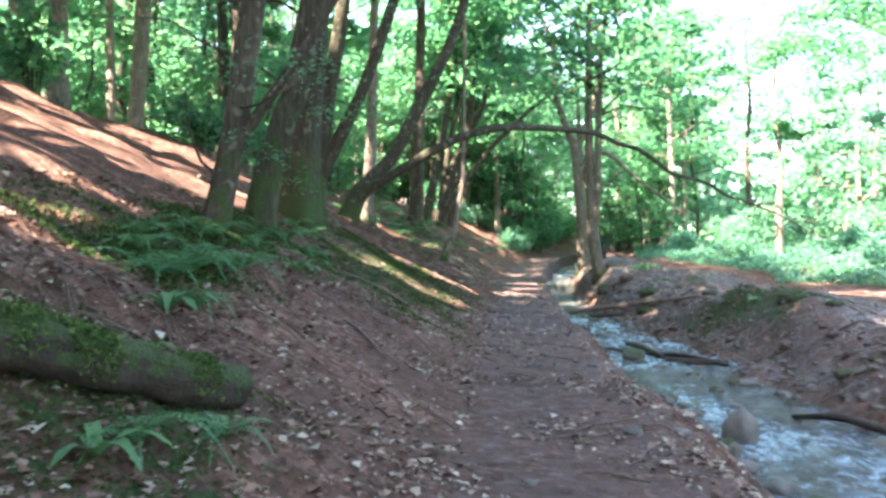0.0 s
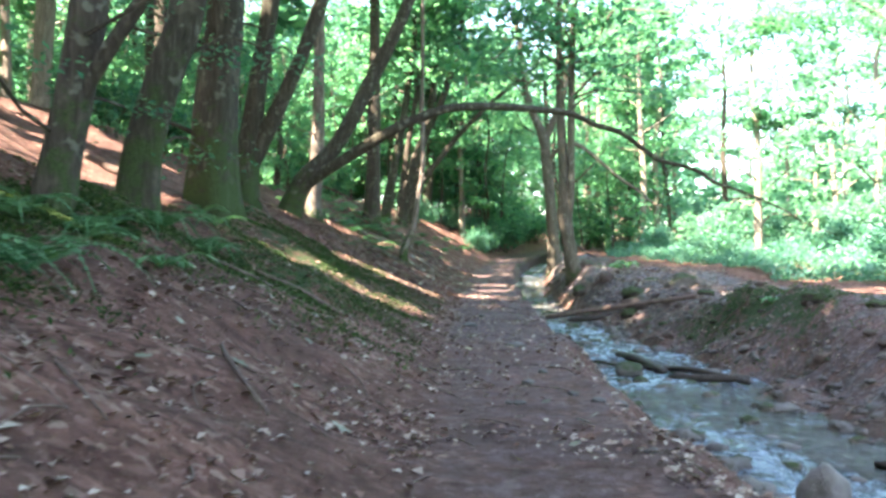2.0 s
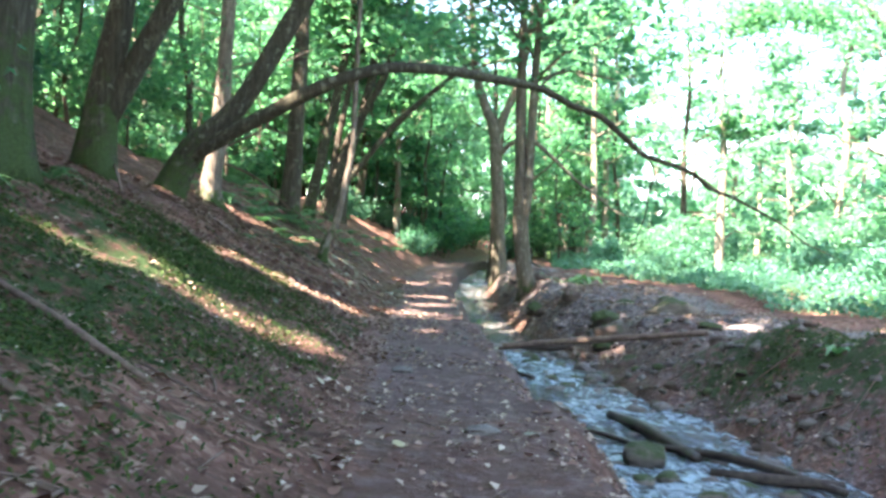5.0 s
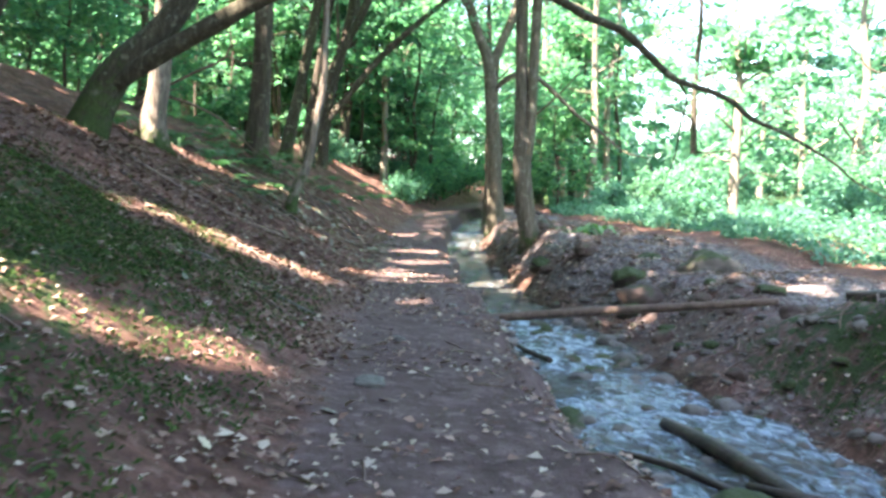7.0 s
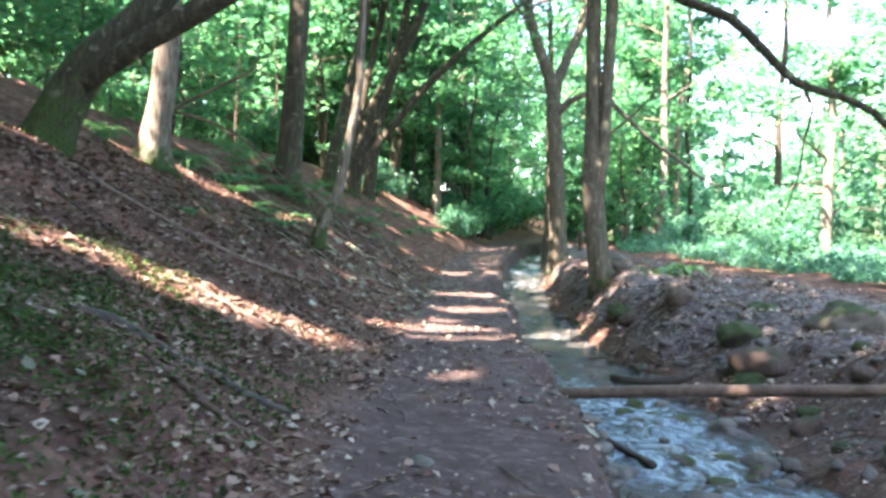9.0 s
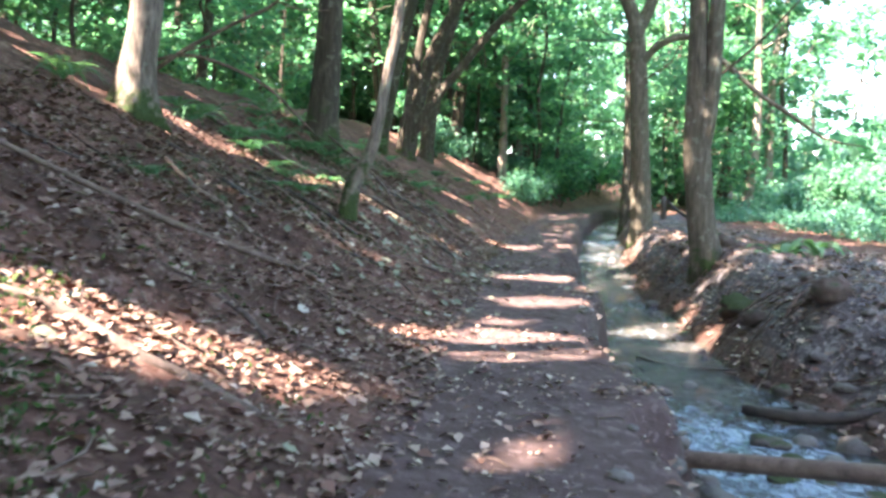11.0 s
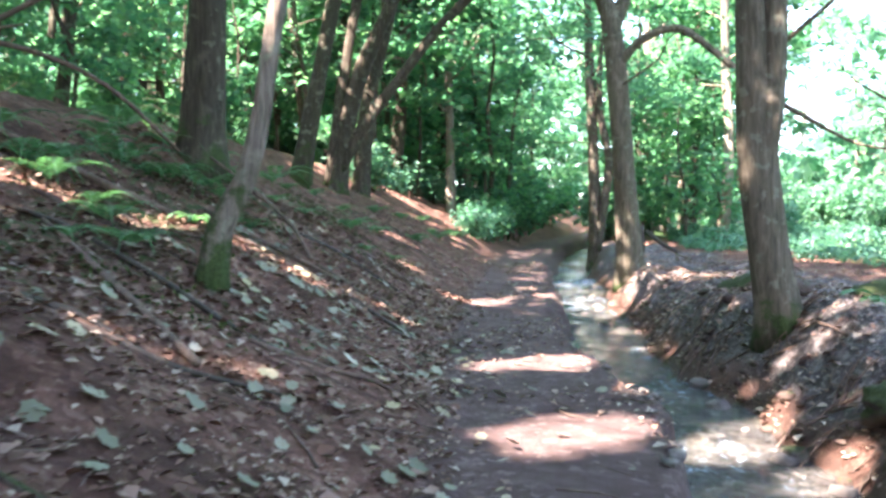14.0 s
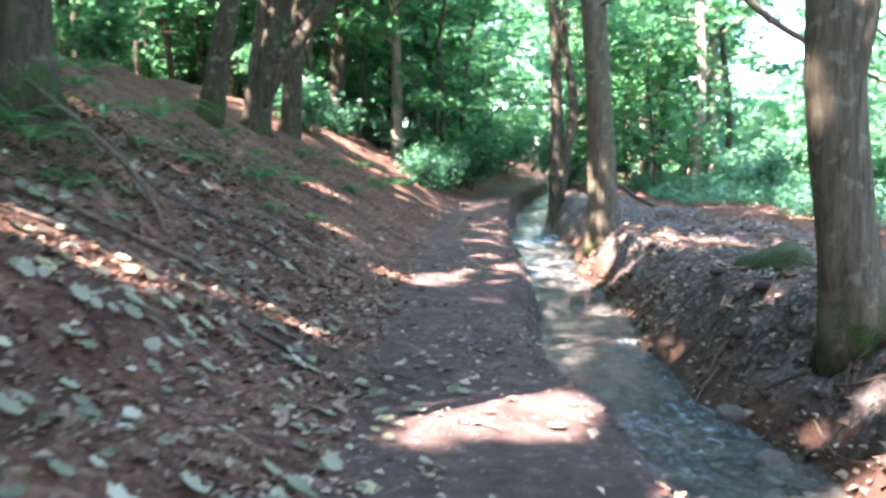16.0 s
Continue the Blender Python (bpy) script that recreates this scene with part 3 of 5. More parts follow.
def tree(name, label, trunks, bark, seed, height, crown=None, leaves=0, leaf=0.3, low=None, leafmat=None, group="woodland trees", gaps=True, mossy=1.5, bare=0.5, foot=0.55):
    """trunks: lists of (world points, radii); the first is the main stem, carried on up to height.
    crown: (limbs, their length) on the upper stem. low: (limbs, length, from, to, leaves, size) of leafy limbs lower down."""
    rs = np.random.RandomState(seed)
    b = np.array(trunks[0][0][0], float)
    b[2] = gz(b[0], b[1])
    root = thing(name, b[0], b[1], b[2], label, "tree", group)
    tips, alltrunks = [], []
    for k, (pts, radii) in enumerate(trunks):
        pts = [np.array(p, float) - b for p in pts]
        radii = list(radii)
        if k == 0:
            pts[0] = np.array((pts[0][0], pts[0][1], -0.25))
        top = pts[-1]
        if k == 0 or len(radii) > len(pts):
            d = (pts[-1] - pts[-2])
            d = d / np.linalg.norm(d)
            d = d * 0.6 + np.array((0, 0, 0.5))
            d /= np.linalg.norm(d)
            rest = max(1.0, height - top[2])
            pts += [top + d * rest * 0.35 + rs.normal(size=3) * 0.1, top + d * rest * 0.7 + rs.normal(size=3) * 0.25, top + d * rest + rs.normal(size=3) * 0.3]
            r1 = radii[len(pts) - 4] if len(radii) > len(pts) - 4 else radii[-1]
            radii = radii[:len(pts) - 3] + [r1 * 0.72, r1 * 0.42, 0.03]
        r0 = radii[0]
        v, f, m = tube(pts, radii, step=0.26 if r0 > 0.07 else 0.3, sides=16 if r0 > 0.12 else 8, gnarl=0.10, flare=foot if k == 0 else 0.0, seed=seed + k, moss_top=mossy if k == 0 else 0.01)
        part("trunk" if k == 0 else "limb", mesh_of("stem", v, f, bark, [("moss", m)]), root)
        alltrunks.append((pts, radii))
    stems = []
    if crown:
        for pts, radii in alltrunks:
            if pts[-1][2] > height * 0.6:
                s, t = limbs_on(pts, radii, crown[0], bare, 0.98, crown[1], rs)
                stems += s
                tips += t
    if stems:
        part("branches", tubes_mesh("branches", stems, bark), root, kind="stuff")
    if leaves and tips:
        p = sprays(tips, leaves, 1.1, 0.45, rs)
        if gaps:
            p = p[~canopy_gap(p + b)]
        part("foliage", leaf_mesh("foliage", p, leaf, leafmat or M_LEAF, rs, 0.5), root, kind="stuff")
    if low:
        cnt, ln, lo, hi, lv, sz = low
        s, t = limbs_on(alltrunks[0][0], alltrunks[0][1], cnt, lo, hi, ln, rs, 0.05, 0.12)
        for q in s:
            q["radii"] = [0.35 * r for r in q["radii"][:3]] + [0.004]
        part("low_branches", tubes_mesh("low_branches", s, bark), root, kind="stuff")
        p = sprays(t, lv, 0.5, 0.12, rs)
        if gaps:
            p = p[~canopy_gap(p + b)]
        part("low_foliage", leaf_mesh("low_foliage", p, sz, leafmat or M_LEAF, rs, 0.9), root, kind="stuff")
    return root


MOSSY = "mossy grey-brown woodland tree leaning on the bank"
tree("tree", "mossy forked tree leaning over the bank", [
    ([(-2.82, 10.1, 1.45), (-2.73, 10.1, 1.89), (-2.61, 10.1, 2.44), (-2.5, 10.1, 3.04), (-2.42, 10.1, 3.6)], [0.17, 0.165, 0.16, 0.155, 0.15]),
    ([(-2.68, 10.1, 2.2), (-2.48, 10.05, 2.58), (-2.2, 10.0, 2.99), (-1.83, 9.95, 3.49), (-1.3, 9.9, 4.3), (-0.8, 9.9, 5.6)], [0.08, 0.075, 0.07, 0.062, 0.05, 0.02])],
    M_BARK_DARK, 11, 13, (18, 3.8), 3200, 0.5, (4, 1.3, 0.10, 0.3, 500, 0.07), mossy=2.6)
tree("tree", MOSSY, [([(-2.6, 11.6, 1.5), (-2.5, 11.6, 2.25), (-2.21, 11.6, 3.16), (-1.98, 11.6, 3.94)], [0.22, 0.20, 0.185, 0.175])], M_BARK, 12, 15, (18, 4.0), 3200, 0.5, (5, 1.4, 0.08, 0.3, 700, 0.07), mossy=3.0)
tree("tree", MOSSY, [([(-2.66, 15.2, 1.7), (-2.61, 15.2, 2.78), (-2.52, 15.2, 3.95), (-2.4, 15.2, 5.02)], [0.34, 0.31, 0.29, 0.27])], M_BARK, 13, 17, (20, 4.4), 3600, 0.5, (5, 1.6, 0.08, 0.3, 700, 0.08), mossy=3.0)
tree("tree", "mossy tree forking into two leaning stems", [
    ([(-3.2, 20.5, 2.1), (-3.14, 20.5, 2.96), (-2.9, 20.5, 4.73), (-2.59, 20.5, 6.62)], [0.27, 0.24, 0.20, 0.17]),
    ([(-3.12, 20.5, 2.9), (-2.55, 20.4, 4.05), (-1.97, 20.3, 5.26), (-1.46, 20.3, 6.65), (-0.9, 20.2, 8.5), (-0.5, 20, 11)], [0.17, 0.165, 0.15, 0.14, 0.10, 0.04])],
    M_BARK, 14, 15, (22, 4.4), 5200, 0.32, (6, 2.0, 0.22, 0.5, 900, 0.10), mossy=2.6, bare=0.62)
tree("tree", "leaning tree with one limb arching over the path", [
    ([(-2.85, 23.5, 1.95), (-2.34, 23.5, 2.94), (-1.57, 23.5, 3.77), (-0.82, 23.5, 5.1), (0.38, 23.5, 7.6)], [0.26, 0.24, 0.20, 0.18, 0.15]),
    ([(-2.45, 23.45, 2.72), (-1.72, 23.3, 3.2), (-1.02, 23.2, 3.62), (0.09, 23.0, 4.23), (1.2, 23.0, 4.62), (2.3, 23.4, 4.75), (3.4, 23.9, 4.76), (4.5, 24.2, 4.68), (5.1, 24.3, 4.42), (5.75, 24.4, 4.26), (6.4, 24.7, 3.9), (7.0, 24.95, 3.55), (7.65, 25.0, 3.4), (8.2, 25.05, 3.2), (8.6, 25.2, 2.95), (9.4, 25.45, 2.74), (10.9, 26.1, 2.25), (11.6, 26.4, 1.9), (12.9, 26.9, 1.5)],
     [0.14, 0.135, 0.13, 0.12, 0.11, 0.10, 0.09, 0.08, 0.072, 0.068, 0.064, 0.062, 0.055, 0.055, 0.045, 0.038, 0.028, 0.02, 0.008]),
    ([(7.05, 24.95, 3.52), (7.22, 24.9, 3.2), (7.08, 24.85, 2.7), (7.0, 24.8, 2.2), (6.7, 24.7, 1.5)], [0.024, 0.02, 0.018, 0.014, 0.006]),
    ([(4.4, 24.2, 4.7), (4.75, 24.4, 5.05), (5.3, 24.6, 5.35)], [0.035, 0.028, 0.01])],
    M_BARK, 15, 13, (16, 3.2), 3600, 0.24, mossy=2.4, bare=0.74)
tree("tree", "pale sunlit tree with a mossy foot", [([(-2.62, 27.4, 2.1), (-2.56, 27.4, 2.75), (-2.45, 27.4, 3.6), (-2.35, 27.4, 6)], [0.225, 0.205, 0.19, 0.17])], M_BARK_TAN, 16, 15, (18, 4.2), 5500, 0.28, (5, 1.8, 0.2, 0.45, 700, 0.09), mossy=0.9, bare=0.6, foot=1.2)
tree("tree", "slender leaning tree rooted in the bank", [([(0.03, 28.3, 0.9), (0.12, 28.3, 1.36), (0.33, 28.3, 1.75), (0.46, 28.3, 2.3), (0.55, 28.3, 2.9), (0.68, 28.3, 3.7), (0.70, 28.3, 5.0), (0.74, 28.3, 8.4)], [0.12, 0.105, 0.09, 0.082, 0.078, 0.072, 0.066, 0.055])], M_BARK_TAN, 17, 14, (12, 2.2), 3200, 0.2, mossy=1.5, bare=0.72, foot=0.8)
tree("tree", "dark straight tree on the bank", [([(-1.1, 32.9, 2.3), (-1.02, 32.9, 3.8), (-0.98, 32.9, 5.2)], [0.28, 0.255, 0.24])], M_BARK_DARK, 18, 18, (16, 4.2), 4600, 0.38)
tree("tree", "dark multi-stemmed tree leaning out from the bank", [
    ([(-0.2, 43.5, 2.4), (0.44, 43.5, 5.22), (1.25, 43.5, 7.12), (2.14, 43.5, 9.02)], [0.27, 0.21, 0.18, 0.15]),
    ([(0.0, 43.4, 3.0), (0.6, 43.4, 4.1), (1.37, 43.3, 5.11), (2.77, 43.2, 6.87), (4.99, 43.1, 8.93), (7, 43, 10.4)], [0.16, 0.155, 0.145, 0.13, 0.10, 0.04]),
    ([(-0.3, 43.4, 2.6), (0.2, 43.6, 6), (0.9, 43.8, 10), (1.2, 44, 13)], [0.16, 0.14, 0.11, 0.05])],
    M_BARK_DARK, 19, 16, (14, 3.8), 3000, 0.44)
tree("tree", MOSSY, [([(-0.9, 42.0, 2.6), (-0.37, 42.0, 5.24), (0.22, 42.0, 8.43)], [0.24, 0.2, 0.17])], M_BARK, 20, 15, (14, 3.4), 3200, 0.34)
tree("tree", MOSSY, [([(0.38, 46.0, 2.5), (0.64, 46.0, 5.09), (1.23, 46.0, 7.53), (1.64, 46.0, 9.78)], [0.26, 0.22, 0.19, 0.17])], M_BARK_DARK, 21, 16, (14, 3.4), 3200, 0.34)
tree("tree", "dark straight tree on the bank", [([(1.3, 54.6, 2.8), (1.6, 54.6, 6.2), (1.8, 54.6, 9.2), (2.0, 54.6, 12.4)], [0.3, 0.25, 0.23, 0.2])], M_BARK_DARK, 22, 17, (12, 3.4), 1800, 0.34)
tree("tree", "grey tree with twin stems standing beside the stream", [
    ([(5.90, 30.75, 0.0), (5.69, 30.7, 1.13), (5.55, 30.7, 2.29), (5.47, 30.7, 4.2), (5.40, 30.7, 7)], [0.25, 0.215, 0.205, 0.155, 0.13]),
    ([(5.56, 30.68, 1.7), (5.66, 30.6, 2.6), (5.71, 30.6, 3.5), (5.74, 30.6, 5.2), (5.85, 30.6, 8), (6.1, 30.6, 11)], [0.12, 0.145, 0.14, 0.13, 0.10, 0.04]),
    ([(5.7, 30.7, 3.3), (6.3, 30.2, 3.9), (7.0, 29.8, 4.8)], [0.03, 0.024, 0.01])],
    M_BARK_OLIVE, 23, 15, (14, 3.0), 3200, 0.32, mossy=0.9)
tree("tree", "grey forked tree with a limb arching over the stream bank", [
    ([(7.0, 40.8, 0.2), (6.76, 40.8, 3.52), (6.51, 40.8, 6.2), (6.04, 40.8, 7.47), (5.64, 40.8, 8.8)], [0.30, 0.25, 0.225, 0.17, 0.155]),
    ([(6.52, 40.8, 6.0), (7.01, 40.8, 7.24), (7.46, 40.8, 8.46), (7.87, 40.8, 11), (8.1, 40.8, 14)], [0.17, 0.17, 0.155, 0.11, 0.04]),
    ([(6.62, 40.75, 5.1), (7.1, 40.5, 5.75), (7.88, 40.1, 5.95), (8.8, 39.8, 5.2), (9.6, 39.5, 4.4), (10.3, 39.0, 3.8), (10.75, 37.8, 3.1), (11.1, 36.4, 2.8)], [0.10, 0.10, 0.095, 0.085, 0.07, 0.055, 0.035, 0.015])],
    M_BARK_OLIVE, 24, 16, (14, 3.0), 3200, 0.26, (9, 3.4, 0.34, 0.62, 1900, 0.13), mossy=0.5)
tree("tree", "slim dark pair of stems beside the stream", [
    ([(8.73, 51.7, 0.5), (8.69, 51.7, 3.61), (8.54, 51.7, 7.25)], [0.26, 0.2, 0.18]),
    ([(8.8, 51.6, 0.7), (9.0, 51.5, 2.3), (9.2, 51.5, 3.97), (8.85, 51.5, 6.2), (9.0, 51.5, 9)], [0.16, 0.16, 0.15, 0.13, 0.05])],
    M_BARK_DARK, 25, 15, (10, 3), 1800, 0.28, (9, 3.6, 0.34, 0.75, 1700, 0.16))
for k, (pts, r) in enumerate([
        ([(-9.9, 19.0, 4.5), (-9.8, 19.0, 5.2), (-9.7, 19.0, 7.0)], 0.28), ([(-9.3, 20.0, 4.4), (-9.3, 20.0, 5.4), (-9.3, 20.0, 7.5)], 0.22),
        ([(-9.2, 22.7, 4.4), (-9.12, 22.7, 5.6), (-9.15, 22.7, 8.0)], 0.11), ([(-9.05, 24.0, 4.3), (-8.85, 24.0, 6.0), (-8.7, 24.0, 8.5)], 0.22)]):
    tree("tree", "pale straight tree on the sunlit slope", [(pts, [r * 1.15] + [r] * (len(pts) - 1))], M_BARK_SMOOTH, 40 + k, 15, (12, 3.6), 2000, 0.52)

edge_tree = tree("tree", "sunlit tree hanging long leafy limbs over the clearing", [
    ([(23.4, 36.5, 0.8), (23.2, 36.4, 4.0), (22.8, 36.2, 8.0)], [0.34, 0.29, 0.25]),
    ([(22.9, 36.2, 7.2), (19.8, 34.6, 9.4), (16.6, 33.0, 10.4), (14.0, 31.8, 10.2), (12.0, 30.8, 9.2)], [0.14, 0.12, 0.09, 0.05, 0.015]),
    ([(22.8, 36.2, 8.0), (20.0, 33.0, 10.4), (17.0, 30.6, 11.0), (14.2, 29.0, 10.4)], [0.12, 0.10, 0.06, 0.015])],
    M_BARK_SMOOTH, 29, 16, (14, 4.0), 2400, 0.26, leafmat=M_LEAF_SUN_TINT, gaps=False)
rs = np.random.RandomState(290)
hang = []
for a, b in (((18.5, 33.9, 9.6), (11.6, 30.6, 9.0)), ((18.5, 31.8, 10.5), (13.4, 28.6, 10.0)), ((15.6, 32.4, 10.0), (12.0, 31.8, 8.4)), ((15.0, 29.6, 10.6), (12.2, 28.8, 9.4))):
    for f in np.linspace(0, 1, 9):
        hang.append(np.array(a) * (1 - f) + np.array(b) * f + rs.normal(size=3) * (0.3, 0.3, 0.25))
part("hanging_foliage", leaf_mesh("hanging_foliage", sprays(hang, 7000, 1.0, 0.5, rs) - np.array(edge_tree.location), 0.17, M_LEAF, rs, 0.7), edge_tree, kind="stuff")

# Woodland beyond: a few kinds of tree, repeated.


def wood_kind(seed, height, r, lean, bark, leaves, leaf, mat, low_from, label):
    rs = np.random.RandomState(seed)
    pts = [np.array((0, 0, -0.4))]
    for k in range(1, 6):
        f = k / 5
        pts.append(np.array((lean * f * height * 0.5 + rs.normal() * 0.18, rs.normal() * 0.18, f * height)))
    radii = [r, r * 0.8, r * 0.68, r * 0.52, r * 0.33, 0.02]
    root = thing("tree", 0, 0, 0, label, "tree", "woodland trees")
    v, f, m = tube(pts, radii, 0.6, 7, 0.08, 0.45, seed, 1.4)
    part("trunk", mesh_of("stem", v, f, bark, [("moss", m)]), root)
    s, t = limbs_on(pts, radii, 12, low_from, 0.98, height * 0.24, rs, 0.12, 0.12)
    for q in s:
        q["sides"] = 3
        q["step"] = 1.4
    part("branches", tubes_mesh("branches", s, bark), root, kind="stuff")
    p = sprays(t, leaves, 0.85, 0.28, rs)
    p = p[p[:, 2] > 0.9]
    size = leaf
    part("foliage", leaf_mesh("foliage", p, size, mat, rs, 0.55), root, kind="stuff")
    return root


def sapling_kind(seed):
    """A thin understorey tree with wide level sprays."""
    return wood_kind(seed, 7.0, 0.07, 0.1, M_BARK_DARK, 1350, 0.27, M_LEAF, 0.18, "slender young tree with level leafy sprays")


kinds = [wood_kind(101, 17, 0.22, 0.06, M_BARK_DARK, 1900, 0.36, M_LEAF, 0.22, "tall thin woodland tree in leaf"),
         wood_kind(102, 15, 0.16, 0.16, M_BARK, 1700, 0.35, M_LEAF, 0.18, "leaning woodland tree in leaf"),
         wood_kind(103, 19, 0.27, -0.05, M_BARK_SMOOTH, 2000, 0.38, M_LEAF, 0.28, "tall pale woodland tree in leaf"),
         wood_kind(104, 13, 0.11, 0.22, M_BARK_DARK, 1500, 0.33, M_LEAF, 0.15, "thin leaning woodland tree in leaf")]
# Invented trees whose big-leaved crowns only serve to shade the ground.
shade_kinds = [wood_kind(105, 17, 0.24, 0.05, M_BARK, 1100, 0.72, M_LEAF, 0.42, "tall woodland tree added for the shade of its dense crown"),
               wood_kind(106, 16, 0.20, -0.06, M_BARK_DARK, 1100, 0.72, M_LEAF, 0.42, "tall dark woodland tree added for the shade of its dense crown")]
saplings = [sapling_kind(111), sapling_kind(112)]
sunny_kinds = [wood_kind(121, 18, 0.30, 0.04, M_BARK_SMOOTH, 1800, 0.46, M_LEAF_SUN_TINT, 0.12, "tall sunlit tree in full leaf"),
               wood_kind(122, 15, 0.24, -0.06, M_BARK_SMOOTH, 1800, 0.46, M_LEAF_SUN_TINT, 0.10, "broad sunlit tree in full leaf")]
used = set()


def plant(proto, x, y, turn, size, sink=0.0):
    m = Matrix.Translation((x, y, gz(x, y) - sink)) @ Matrix.Rotation(turn, 4, "Z") @ Matrix.Scale(size, 4)
    if proto.name in used:
        return copy_thing(proto, m @ Matrix.Scale(1 / proto.scale.x, 4))
    used.add(proto.name)
    proto.matrix_basis = m
    return proto


planted = []


rng = random.Random(5)
spots = [(-2.8, 10.1), (-2.6, 11.6), (-2.7, 15.2), (-3.2, 20.5), (-2.8, 23.5), (-2.6, 27.4), (-9.9, 19), (-9.3, 20), (-9.2, 22.7), (-9, 24), (-8.2, 21.5), (-7.6, 19.5), (-1.1, 32.9), (-0.2, 43.5), (0.4, 46), (1.4, 50.4)]


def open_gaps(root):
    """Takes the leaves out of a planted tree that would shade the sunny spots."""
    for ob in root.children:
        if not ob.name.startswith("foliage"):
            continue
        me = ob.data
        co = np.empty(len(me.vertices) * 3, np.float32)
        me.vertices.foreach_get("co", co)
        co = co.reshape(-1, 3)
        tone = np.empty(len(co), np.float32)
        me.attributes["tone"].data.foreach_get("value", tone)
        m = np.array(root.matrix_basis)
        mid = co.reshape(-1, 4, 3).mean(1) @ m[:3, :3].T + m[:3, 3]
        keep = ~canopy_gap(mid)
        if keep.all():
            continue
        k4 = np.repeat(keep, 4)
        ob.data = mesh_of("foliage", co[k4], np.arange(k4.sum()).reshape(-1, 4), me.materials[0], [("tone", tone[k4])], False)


def scatter(n, xr, yr, apart, ok):
    got = []
    for _ in range(n * 40):
        if len(got) >= n:
            break
        x, y = rng.uniform(*xr), rng.uniform(*yr)
        if ok(x, y) and all((x - a) ** 2 + (y - b) ** 2 > apart * apart for a, b in spots):
            spots.append((x, y))
            got.append((x, y))
    return got


def clear_of_path(x, y):
    return x < path_x(y) - 3.4 or x > stream_x(y) + 2.6


for x, y in scatter(52, (-24, 12), (47, 92), 2.1, lambda x, y: clear_of_path(x, y) and x < stream_x(y) + 3):
    plant(rng.choice(kinds), x, y, rng.uniform(0, 6.28), rng.uniform(0.8, 1.15))
for x, y in scatter(20, (-9, 8), (49, 76), 1.5, lambda x, y: x < path_x(y) - 2.6):
    plant(kinds[3], x, y, rng.uniform(0, 6.28), rng.uniform(0.75, 1.2))
for x, y in scatter(40, (-34, -6.5), (13, 60), 2.2, lambda x, y: x < (-12.5 if y < 30 else -9.0 + 0.14 * (y - 30))):
    planted.append(plant(rng.choice(kinds), x, y, rng.uniform(0, 6.28), rng.uniform(0.8, 1.15)))
for x, y in scatter(14, (-15, -8.5), (18, 40), 1.9, lambda x, y: x < path_x(y) - 9.5):
    plant(rng.choice(saplings), x, y, rng.uniform(0, 6.28), rng.uniform(0.6, 0.95))
for x, y in scatter(40, (-22, 4), (24, 70), 1.9, lambda x, y: x < path_x(y) - 7.0 - 0.05 * max(0, 40 - y)):
    planted.append(plant(rng.choice(saplings), x, y, rng.uniform(0, 6.28), rng.uniform(0.7, 1.1)))
for x, y in scatter(21, (17, 52), (38, 92), 4.4, lambda x, y: x > stream_x(y) + 11):
    plant(rng.choice(sunny_kinds), x, y, rng.uniform(0, 6.28), rng.uniform(0.8, 1.2))
for x, y in scatter(8, (12, 45), (92, 130), 4.5, lambda x, y: True):
    plant(rng.choice(sunny_kinds), x, y, rng.uniform(0, 6.28), rng.uniform(0.9, 1.3))
# Unseen trees behind and to the left, added to shade path and bank.
for x, y in scatter(34, (-26, 8), (-30, 12), 3.0, lambda x, y: x < -7.5 or y < -6):
    planted.append(plant(rng.choice(shade_kinds), x, y, rng.uniform(0, 6.28), rng.uniform(0.9, 1.2)))
for x, y in scatter(10, (13, 34), (-12, 26), 5.0, lambda x, y: x > 15):
    plant(rng.choice(sunny_kinds), x, y, rng.uniform(0, 6.28), rng.uniform(0.8, 1.1))

# Added above the crest, so their crowns shade the path further on.
for x, y in scatter(12, (-13, -6.3), (25, 38), 2.0, lambda x, y: x < path_x(y) - 8.2):
    planted.append(plant(rng.choice(shade_kinds), x, y, rng.uniform(0, 6.28), rng.uniform(0.9, 1.15)))
# More unseen trees on the left, added against sun leaking onto the slope.
for x, y in scatter(22, (-17, -5), (-6, 12), 2.3, lambda x, y: x < -0.62 * y - 1.5 and x < -4.5):
    planted.append(plant(rng.choice(shade_kinds), x, y, rng.uniform(0, 6.28), rng.uniform(0.9, 1.1)))
# Three out of sight, added to keep stray sun off the lower slope.
for x, y in ((-10.5, 14.0), (-9.6, 11.4), (-12.6, 16.0)):
    planted.append(plant(shade_kinds[0], x, y, x, 1.12))
for x, y in scatter(9, (10.5, 18), (58, 80), 2.0, lambda x, y: x > stream_x(y) + 1.8):
    plant(rng.choice(kinds), x, y, rng.uniform(0, 6.28), rng.uniform(0.85, 1.15))
for x, y in scatter(6, (9, 32), (60, 90), 2.6, lambda x, y: stream_x(y) + 3 < x < stream_x(y) + 7):
    plant(rng.choice(sunny_kinds), x, y, rng.uniform(0, 6.28), rng.uniform(1.15, 1.5))
# Two added to darken the wood beyond them.
for x, y in scatter(2, (-9, 5), (46, 68), 1.7, lambda x, y: x < path_x(y) - 3.2):
    planted.append(plant(rng.choice(shade_kinds), x, y, rng.uniform(0, 6.28), rng.uniform(0.75, 0.95)))
for x, y in scatter(22, (-4, 7), (52, 80), 1.3, lambda x, y: x < path_x(y) - 2.0):
    plant(rng.choice((kinds[1], kinds[3])), x, y, rng.uniform(0, 6.28), rng.uniform(0.75, 1.1))
